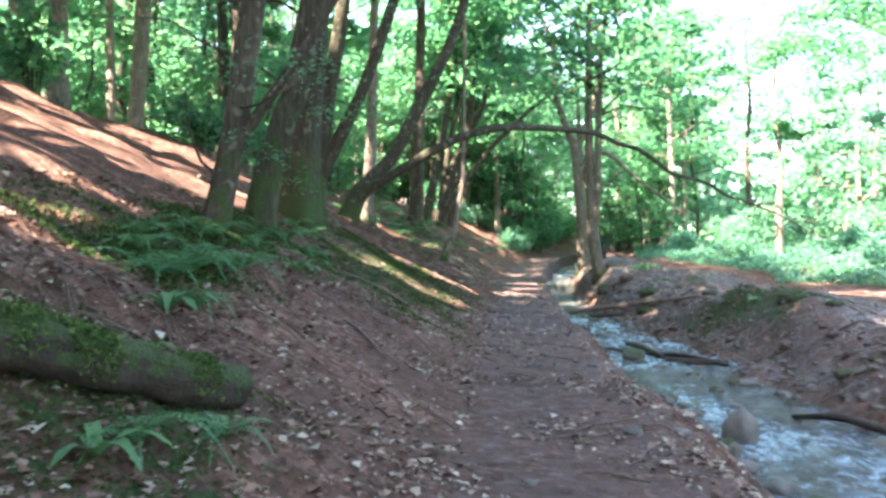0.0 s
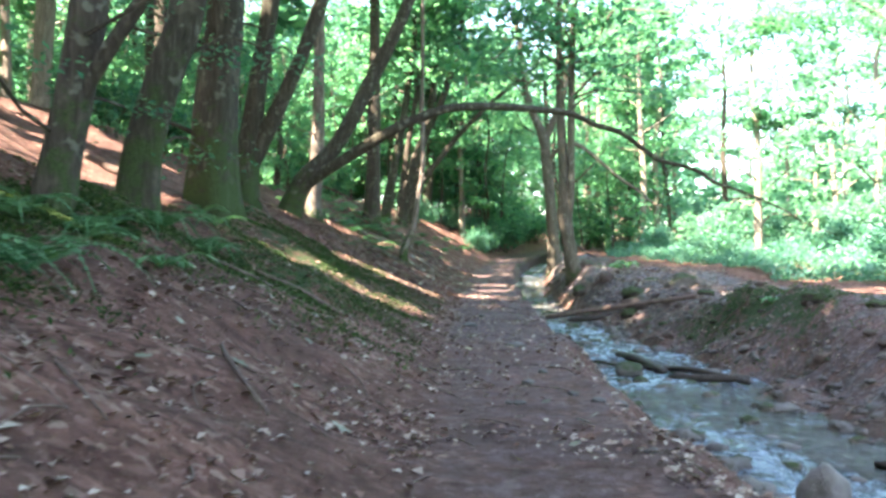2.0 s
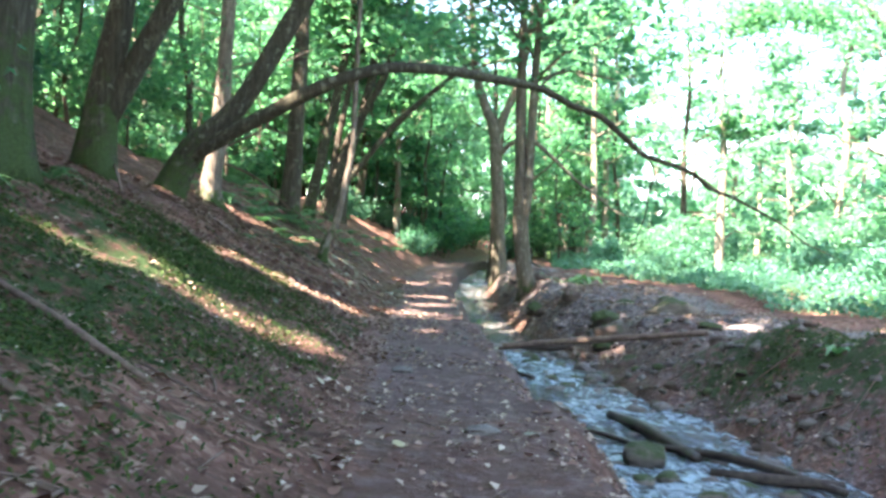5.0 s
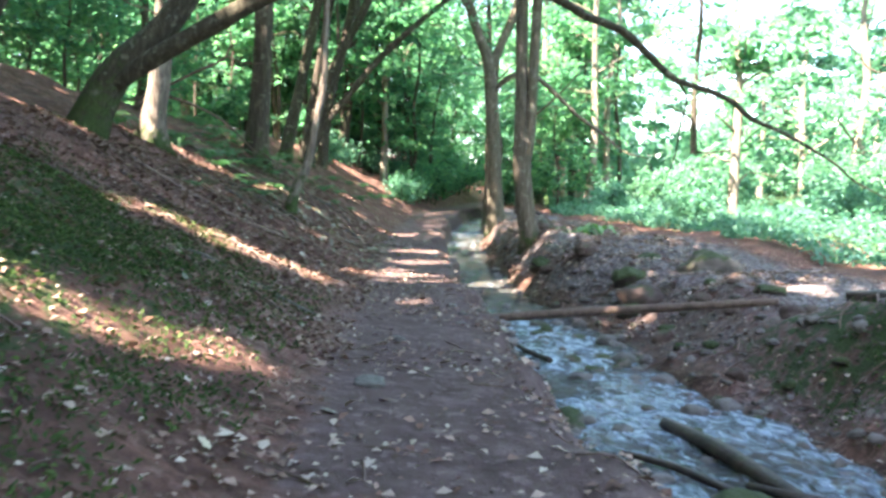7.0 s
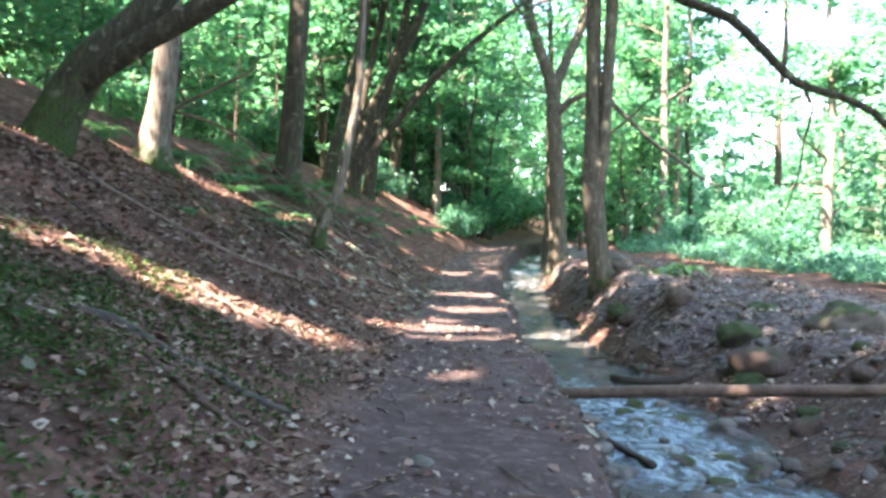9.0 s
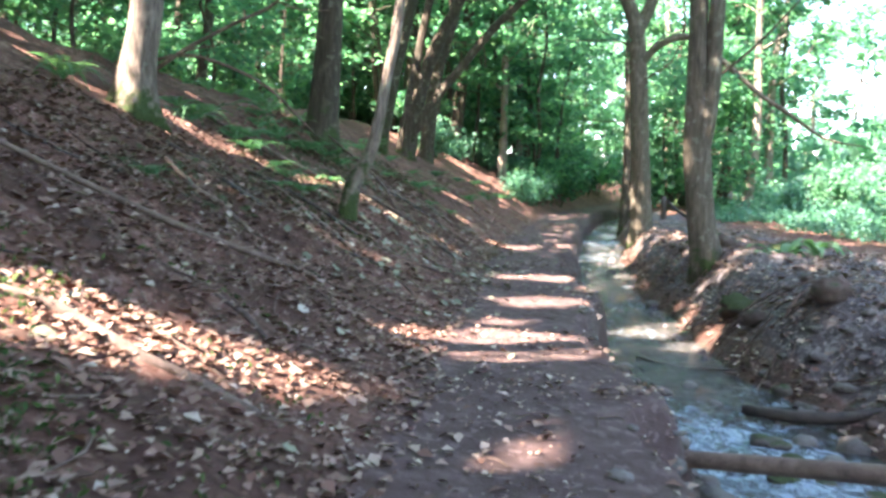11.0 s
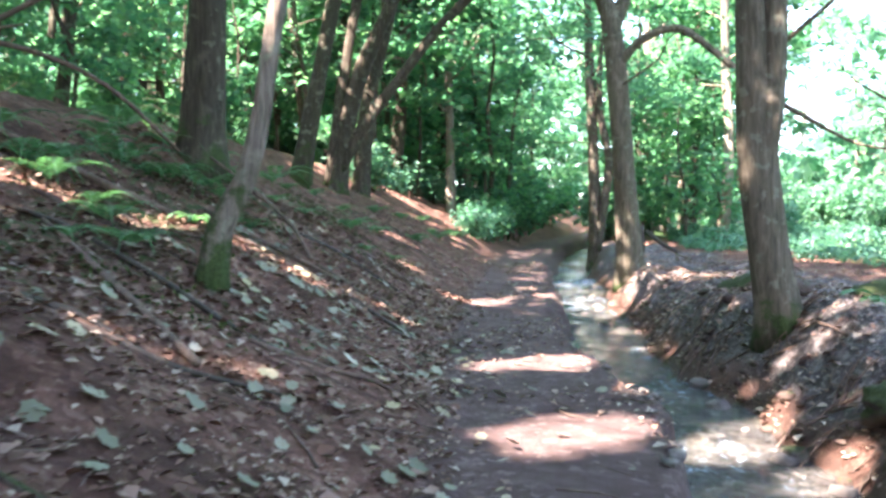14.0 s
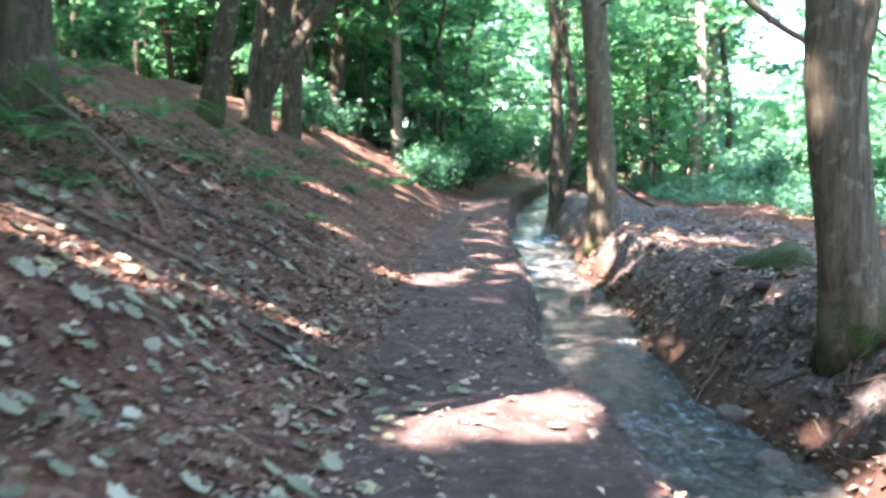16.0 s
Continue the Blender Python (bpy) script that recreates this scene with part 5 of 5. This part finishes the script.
def roots(x, y, n, reach, seed, label):
    rs = np.random.RandomState(seed)
    root = thing("tree_roots", x, y, gz(x, y), label, "roots")
    for k in range(n):
        a = rs.rand() * 6.28
        p = []
        for s in np.linspace(0, 1, 5):
            xx = reach * s * math.cos(a) + rs.normal() * 0.06
            yy = reach * s * math.sin(a) + rs.normal() * 0.06
            p.append((xx, yy, gz(x + xx, y + yy) - gz(x, y) + 0.05 * math.sin(s * 3.14) * rs.rand() + 0.008))
        v, f, m = tube(p, [0.018, 0.015, 0.012, 0.009, 0.004], 0.12, 6, 0.15, 0, k)
        part("root", mesh_of("root", v, f, M_LOG, [("moss", m)]), root)


roots(5.35, 28.7, 8, 0.5, 1, "tangle of bare roots in the eroded stream bank")
roots(5.35, 27.6, 12, 0.65, 2, "tangle of bare roots in the eroded stream bank")
roots(5.75, 35.6, 10, 0.7, 3, "bare looping roots on the stream bank")
roots(5.5, 26.2, 10, 0.6, 6, "tangle of bare roots in the eroded stream bank")
roots(5.25, 31.9, 9, 0.5, 7, "bare roots hanging over the stream bank")
roots(6.6, 33.4, 9, 0.6, 4, "upturned mass of dark roots on the bank")
roots(5.85, 30.7, 7, 0.7, 5, "surface roots spreading from the grey tree")
rock("moss_hummock", "dark earthy hummock bound with roots", "mound", 6.7, 33.6, (0.55, 0.4, 0.3), M_LOG_MOSS, 12, 0.4, group="")

# ---- ferns ----


def frond(base, az, length, arch, width, rs):
    """Vertices, quads and tones of one fern frond with its leaflets."""
    v, f, t = [], [], []
    d = np.array((math.cos(az), math.sin(az), 0.0))
    side = np.array((-d[1], d[0], 0.0))
    n = 16
    last = None
    tone = rs.rand()
    for i in range(n + 1):
        s = i / n
        c = base + d * length * (s * 0.92) + np.array((0, 0, length * (arch * s - 0.95 * arch * s * s * 1.15)))
        if last is not None:
            w = width * math.sin(min(1.0, s * 1.15 + 0.12) * 3.0) ** 0.8 * (1 if s > 0.12 else 0.2) * max(0.05, 1 - s ** 3)
            tang = (c - last) / max(1e-6, np.linalg.norm(c - last))
            for sg in (-1, 1):
                out = side * sg * w + tang * w * 0.35 + np.array((0, 0, -0.15 * w + rs.normal() * 0.02 * w))
                wid = tang * length / n * 0.42
                k = len(v)
                v += [c - wid, c + out * 0.55 - wid * 0.8, c + out, c + out * 0.5 + wid * 0.9]
                f.append((k, k + 1, k + 2, k + 3))
                t += [min(1, max(0, tone + rs.normal() * 0.12))] * 4
            k = len(v)
            v += [last - side * 0.004, c - side * 0.004, c + side * 0.004, last + side * 0.004]
            f.append((k, k + 1, k + 2, k + 3))
            t += [tone * 0.6] * 4
        last = c
    return v, f, t


def fern(x, y, size, n, seed):
    rs = np.random.RandomState(seed)
    root = thing("fern", x, y, gz(x, y), "green woodland fern with arching fronds", "fern", "ferns")
    for k in range(n):
        az = 6.28 * (k + rs.rand() * 0.7) / n
        v, f, t = frond(np.zeros(3), az, size * (0.7 + 0.5 * rs.rand()), 0.75 + 0.4 * rs.rand(), size * 0.17, rs)
        part("frond", mesh_of("frond", v, f, M_FERN, [("tone", t)], False), root)


def strap_fern(x, y, size, n, seed):
    """A fern with undivided, strap-like leaves."""
    rs = np.random.RandomState(seed)
    root = thing("strap_fern", x, y, gz(x, y), "glossy strap-leaved fern on the bank", "fern", "strap ferns")
    for k in range(n):
        az = 6.28 * (k + rs.rand() * 0.8) / n
        d, side = np.array((math.cos(az), math.sin(az), 0)), np.array((-math.sin(az), math.cos(az), 0))
        ln, ar = size * (0.7 + 0.5 * rs.rand()), 0.8 + 0.5 * rs.rand()
        v, f = [], []
        for i in range(10):
            s = i / 9
            c = d * ln * s * 0.9 + np.array((0, 0, ln * (ar * s - 1.0 * ar * s * s)))
            w = 0.10 * size * (math.sin(min(1, s * 0.9 + 0.16) * 3.1) ** 0.6 if s < 0.97 else 0.1)
            wave = 0.02 * size * math.sin(s * 14 + k)
            v += [c - side * w + np.array((0, 0, wave + w * 0.25)), c, c + side * w + np.array((0, 0, w * 0.25 - wave))]
            if i:
                a = (i - 1) * 3
                f += [(a, a + 1, a + 4, a + 3), (a + 1, a + 2, a + 5, a + 4)]
        part("leaf_blade", mesh_of("leaf_blade", v, f, M_FERN, [("tone", np.full(len(v), 0.4 + 0.6 * rs.rand()))]), root)


FERNS_BY_LOG = [(-2.45, 6.6, 0.65, 11), (-2.75, 7.4, 0.7, 11), (-2.4, 8.6, 0.7, 11), (-2.1, 10.8, 0.8, 12), (-2.0, 12.2, 0.75, 12), (-1.72, 5.75, 0.5, 8), (-2.15, 7, 0.95, 12), (-2, 7.9, 0.9, 12), (-2.1, 6.2, 0.95, 13), (-2.35, 10, 0.6, 11), (-2.3, 12.9, 0.65, 12), (-2.3, 13.9, 0.6, 10), (-2.15, 9.1, 0.55, 10), (-2.7, 8.3, 0.6, 10), (-1.25, 3.35, 0.42, 9), (-1, 3.75, 0.36, 8), (-2.6, 14.3, 0.55, 10), (-2.5, 16.6, 0.5, 9), (-1.6, 4.4, 0.3, 6)]
FERNS_ON_SLOPE = [(-1.8, 29.9, 0.8, 11), (-0.85, 28.6, 0.65, 10), (-0.5, 28.1, 0.6, 10), (-1.5, 29, 0.7, 10), (-1.15, 29.1, 0.5, 9), (-0.2, 31.4, 0.45, 9), (-2.95, 26.2, 0.7, 11), (-3.3, 26.9, 0.7, 10), (-0.8, 27.6, 0.45, 8), (-1.35, 24.6, 0.5, 9), (7.2, 31, 0.5, 8), (-4.2, 30.5, 0.8, 10), (-1.3, 31.2, 0.55, 9)]
FERNS_BEYOND = [(2.4, 43.6, 0.6, 9), (2.9, 45.4, 0.6, 9), (3.2, 46.8, 0.7, 9), (2.2, 46.2, 0.7, 9), (3.6, 48.2, 0.7, 9), (1.6, 44.6, 0.6, 9), (2.0, 41.6, 0.5, 8), (0.65, 37.2, 0.75, 11), (1.1, 38.3, 0.6, 9), (-3.3, 35.7, 0.8, 11), (-2.8, 34.6, 0.7, 10), (-3.6, 33.8, 0.8, 10), (0, 35.3, 0.5, 9), (1.9, 41.5, 0.7, 9), (2.6, 44, 0.7, 9), (-0.9, 33.2, 0.6, 9), (-1.6, 36.2, 0.7, 10), (0.3, 39.4, 0.6, 9), (-0.4, 40.8, 0.7, 9), (-0.3, 33.9, 0.45, 8), (-2.2, 32.3, 0.6, 9), (1, 35, 0.4, 8), (1.4, 36.4, 0.45, 8), (-0.6, 37.6, 0.55, 9), (0.9, 43, 0.7, 9), (-2.4, 39.4, 0.8, 10)]
for k, (x, y, s, n) in enumerate(FERNS_BY_LOG + FERNS_ON_SLOPE + FERNS_BEYOND):
    fern(x, y, s, n, 500 + k)
crest = random.Random(61)
for k in range(16):
    y = crest.uniform(28.5, 37.5)
    fern(float(path_x(y)) - crest.uniform(3.4, 6.6), y, crest.uniform(0.65, 1.05), 9, 560 + k)
for k, (x, y, s, n) in enumerate([(-1.8, 5.4, 0.42, 7), (-1.68, 9.6, 0.40, 6), (-1.62, 9.2, 0.34, 5), (6.9, 30.3, 0.75, 12), (7.6, 30.6, 0.7, 12), (6.3, 16.6, 0.35, 6), (-1.3, 3.1, 0.3, 5), (-0.35, 29.4, 0.35, 6)]):
    strap_fern(x, y, s, n, 600 + k)

# ---- fallen leaves, twigs and moss ----
rs = np.random.RandomState(91)


def level_leaves(name, x, y, size, mat, label, lift, tone):
    p = np.stack([x, y, ground_z(x, y) + lift], 1)
    return tagged(new(name, leaf_mesh(name, p, size, mat, rs, 1.6, 0.7, tone)), label, "leaves", kind="stuff")


n = 100000
ly = 2.5 + 43 * rs.rand(n) ** 1.5
lx = path_x(ly) + np.where(rs.rand(n) < 0.66, -6.2 * rs.rand(n) ** 1.1 + 1.5, 1.0 + 6.5 * rs.rand(n))
dry = np.abs(lx - stream_x(ly)) > tab(ly, HALF) + 0.05
thin = rs.rand(n) < 0.45 + 0.55 * wobble(lx, ly, 0.9, 61) + np.where(np.abs(lx - path_x(ly)) < 0.65, -0.28, 0.15)
lx, ly = lx[dry & thin], ly[dry & thin]
level_leaves("leaf_litter", lx, ly, 0.032 + 0.05 * rs.rand(len(lx)) ** 2, M_DEAD, "dry brown and buff leaf litter on the ground", 0.012 + 0.015 * rs.rand(len(lx)), rs.rand(len(lx)))
n = 26000
ly = 5.6 + 7.0 * rs.rand(n)
lx = -2.5 + 0.42 * rs.normal(size=n)
keep = rs.rand(n) < 0.45 + 0.9 * wobble(lx, ly, 0.5, 64)
lx, ly = lx[keep], ly[keep]
tagged(new("moss_tufts", leaf_mesh("moss_tufts", np.stack([lx, ly, ground_z(lx, ly) + 0.02 + 0.05 * rs.rand(len(lx))], 1), 0.045, M_MOSS_TUFT, rs, 0.1, 0.4)), "tufts of green moss and grass round the tree feet", "moss", kind="stuff")
n = 90000
ly = 8.5 + 13 * rs.rand(n)
lx = path_x(ly) - 0.75 - (0.2 + 3.4 * rs.rand(n))
dd = path_x(ly) - 0.75 - lx
keep = rs.rand(n) < (np.exp(-((dd - 1.9) / 1.3) ** 2) * smooth(8.5, 11.5, ly) * (1 - smooth(18.5, 21.5, ly)) * (0.5 + 0.9 * wobble(lx * 1.5, ly, 0.7, 62)))
lx, ly = lx[keep], ly[keep]
tagged(new("moss_tufts", leaf_mesh("moss_tufts", np.stack([lx, ly, ground_z(lx, ly) + 0.02 + 0.03 * rs.rand(len(lx))], 1), 0.04, M_MOSS_TUFT, rs, 0.1, 0.4)), "tufts of green moss and grass on the bank", "moss", kind="stuff")

n = 9000
ly = 2.4 + 2.4 * rs.rand(n)
lx = -1.55 + 0.5 * rs.normal(size=n)
keep = (rs.rand(n) < 0.55 + 0.7 * wobble(lx, ly, 0.35, 66)) & (np.abs(lx + 1.55) < 0.95)
lx, ly = lx[keep], ly[keep]
tagged(new("moss_tufts", leaf_mesh("moss_tufts", np.stack([lx, ly, ground_z(lx, ly) + 0.01 + 0.03 * rs.rand(len(lx))], 1), 0.026, M_MOSS_TUFT, rs, 0.1, 0.4)), "tufts of green moss beside the fallen log", "moss", kind="stuff")
n = 9000
ly = 13.5 + 6 * rs.rand(n)
lx = 6.3 + 0.75 * rs.normal(size=n)
keep = (np.abs(lx - 6.25) < 1.2) & (rs.rand(n) < np.exp(-((ly - 16.4) / 1.8) ** 2) * (0.5 + 0.9 * wobble(lx, ly, 0.5, 67)))
lx, ly = lx[keep], ly[keep]
tagged(new("moss_tufts", leaf_mesh("moss_tufts", np.stack([lx, ly, ground_z(lx, ly) + 0.01 + 0.05 * rs.rand(len(lx))], 1), 0.045, M_MOSS_TUFT, rs, 0.1, 0.4)), "tufts of green moss on a mound by the stream", "moss", kind="stuff")
n = 42000
ly = 16.5 + 19 * rs.rand(n)
lx = path_x(ly) - 0.6 - 4.6 * rs.rand(n)
keep = rs.rand(n) < 0.55 + 0.6 * wobble(lx * 0.7, ly * 1.6, 0.8, 63)
level_leaves("leaf_litter", lx[keep], ly[keep], 0.03 + 0.06 * rs.rand(keep.sum()) ** 1.6, M_DEAD, "russet leaf litter drifted over the slope", 0.010 + 0.022 * rs.rand(keep.sum()), 0.72 * rs.rand(keep.sum()))
n = 17000
ly = 22 + 20 * rs.rand(n)
lx = stream_x(ly) + tab(ly, HALF) + 0.05 + 3.8 * rs.rand(n)
keep = rs.rand(n) < 0.6 + 0.5 * wobble(lx, ly, 0.6, 64)
level_leaves("leaf_litter", lx[keep], ly[keep], 0.045 + 0.07 * rs.rand(keep.sum()) ** 2, M_DEAD, "pale dry leaf litter and bark scraps on the stream bank", 0.012 + 0.03 * rs.rand(keep.sum()), rs.rand(keep.sum()) ** 0.8)

n = 30000
ly = 22 + 20 * rs.rand(n)
lx = path_x(ly) - 0.75 - (0.8 + 4.5 * rs.rand(n))
dd = path_x(ly) - 0.75 - lx
keep = rs.rand(n) < np.exp(-((dd - 2.8) / 1.3) ** 2) * np.clip(1.6 * wobble(lx * 0.7, ly * 1.3, 1.1, 68) - 0.1, 0, 1)
lx, ly = lx[keep], ly[keep]
tagged(new("moss_tufts", leaf_mesh("moss_tufts", np.stack([lx, ly, ground_z(lx, ly) + 0.015 + 0.05 * rs.rand(len(lx))], 1), 0.055, M_MOSS_TUFT, rs, 0.05, 0.35)), "patches of moss and short grass on the slope", "moss", kind="stuff")

# Broad lobed leaves.
RIM = [(0.0, -0.30), (0.30, -0.40), (0.34, -0.18), (0.55, -0.04), (0.42, 0.16), (0.36, 0.42), (0.20, 0.38), (0.0, 0.60), (-0.17, 0.40), (-0.36, 0.40), (-0.38, 0.15), (-0.52, -0.02), (-0.36, -0.20), (-0.28, -0.42)]


def lobed(name, x, y, size, mat, label):
    n = len(x)
    rim = np.array(RIM)
    k = len(rim)
    a = rs.rand(n) * 6.28
    ca, sa = np.cos(a), np.sin(a)
    ex = 0.05
    sx = (ground_z(x + ex, y) - ground_z(x - ex, y)) / (2 * ex)
    sy = (ground_z(x, y + ex) - ground_z(x, y - ex)) / (2 * ex)
    sx, sy = np.clip(sx, -0.8, 0.8) + rs.normal(size=n) * 0.22, np.clip(sy, -0.8, 0.8) + rs.normal(size=n) * 0.22
    px = (rim[None, :, 0] * ca[:, None] - rim[None, :, 1] * sa[:, None]) * size[:, None]
    py = (rim[None, :, 0] * sa[:, None] + rim[None, :, 1] * ca[:, None]) * size[:, None]
    curl = (px ** 2 + py ** 2) / size[:, None] * (0.25 + 0.5 * rs.rand(n))[:, None] * rs.choice((-0.5, 1, 1), n)[:, None]
    zc = ground_z(x, y) + 0.022 + 0.02 * rs.rand(n)
    v = np.empty((n, k + 1, 3))
    v[:, :k, 0], v[:, :k, 1] = px + x[:, None], py + y[:, None]
    v[:, :k, 2] = zc[:, None] + px * sx[:, None] + py * sy[:, None] + curl
    v[:, k] = np.stack([x, y, zc], 1)
    i = np.arange(0, k, 2)
    q = np.stack([np.full(k // 2, k), i, (i + 1) % k, (i + 2) % k], 1)
    f = (q[None] + (np.arange(n) * (k + 1))[:, None, None]).reshape(-1, 4)
    return tagged(new(name, mesh_of(name, v.reshape(-1, 3), f, mat, [("tone", np.repeat(rs.rand(n), k + 1))], False)), label, "leaves", kind="stuff")


n = 760
ly = 24.5 + 10.5 * rs.rand(n) ** 0.9
lx = path_x(ly) - 0.2 - 2.9 * rs.rand(n) ** 0.85
keep = rs.rand(n) < np.exp(-((ly - 29.3) / 3.0) ** 2) + 0.12
lx, ly = lx[keep], ly[keep]
m = 110
ly = np.concatenate([ly, 6 + 32 * rs.rand(m)])
lx = np.concatenate([lx, path_x(ly[-m:]) - 2.6 + 4.0 * rs.rand(m)])
dry = np.abs(lx - stream_x(ly)) > tab(ly, HALF) + 0.1
lx, ly = lx[dry], ly[dry]
lobed("broad_leaf_litter", lx, ly, 0.048 + 0.065 * rs.rand(len(lx)), M_BROAD, "fallen grey-green lobed leaves strewn over the bank")

twigs = []
for k in range(620):
    y = 3 + 36 * rs.rand() ** 1.1
    x = float(path_x(y)) + (rs.uniform(-4.5, 1.2) if rs.rand() < 0.72 else rs.uniform(2.6, 6.0))
    if abs(x - float(stream_x(y))) < float(tab(y, HALF)) + 0.1:
        continue
    a, ln = rs.rand() * 6.28, rs.uniform(0.12, 0.5)
    dx, dy = math.cos(a) * ln / 2, math.sin(a) * ln / 2
    r = rs.uniform(0.003, 0.009)
    twigs.append(dict(points=[on(x - dx, y - dy, 0.012), on(x + rs.normal() * 0.03, y + rs.normal() * 0.03, 0.022), on(x + dx, y + dy, 0.014)], radii=[r, r, r * 0.5], step=0.2, sides=4, gnarl=0.1, seed=k, moss_top=0.01, cap=False))
for k in range(330):
    y = rs.uniform(7, 40)
    x = float(stream_x(y)) + float(tab(y, HALF)) + 0.1 + 3.2 * rs.rand() ** 1.3
    a, ln = rs.rand() * 6.28, rs.uniform(0.15, 0.9)
    dx, dy = math.cos(a) * ln / 2, math.sin(a) * ln / 2
    r = rs.uniform(0.004, 0.014)
    twigs.append(dict(points=[on(x - dx, y - dy, 0.015), on(x + rs.normal() * 0.06, y + rs.normal() * 0.06, 0.03 + 0.07 * rs.rand()), on(x + dx, y + dy, 0.02)], radii=[r, r, r * 0.5], step=0.2, sides=4, gnarl=0.1, seed=k, moss_top=0.01, cap=False))
for k in range(46):
    x, y = -1.9 + 0.45 * rs.normal(), 5.3 + 0.55 * rs.normal()
    a, ln = rs.normal() * 0.8 - 0.6, rs.uniform(0.3, 0.8)
    dx, dy = math.cos(a) * ln / 2, math.sin(a) * ln / 2
    twigs.append(dict(points=[on(x - dx, y - dy, 0.03), on(x, y, 0.05 + 0.05 * rs.rand()), on(x + dx, y + dy, 0.03)], radii=[0.006, 0.006, 0.003], step=0.3, sides=4, gnarl=0.1, seed=k, moss_top=0.01, cap=False))
tagged(new("twigs", tubes_mesh("twigs", twigs, M_LOG)), "fine brown twigs scattered on the ground", "twigs", kind="stuff")
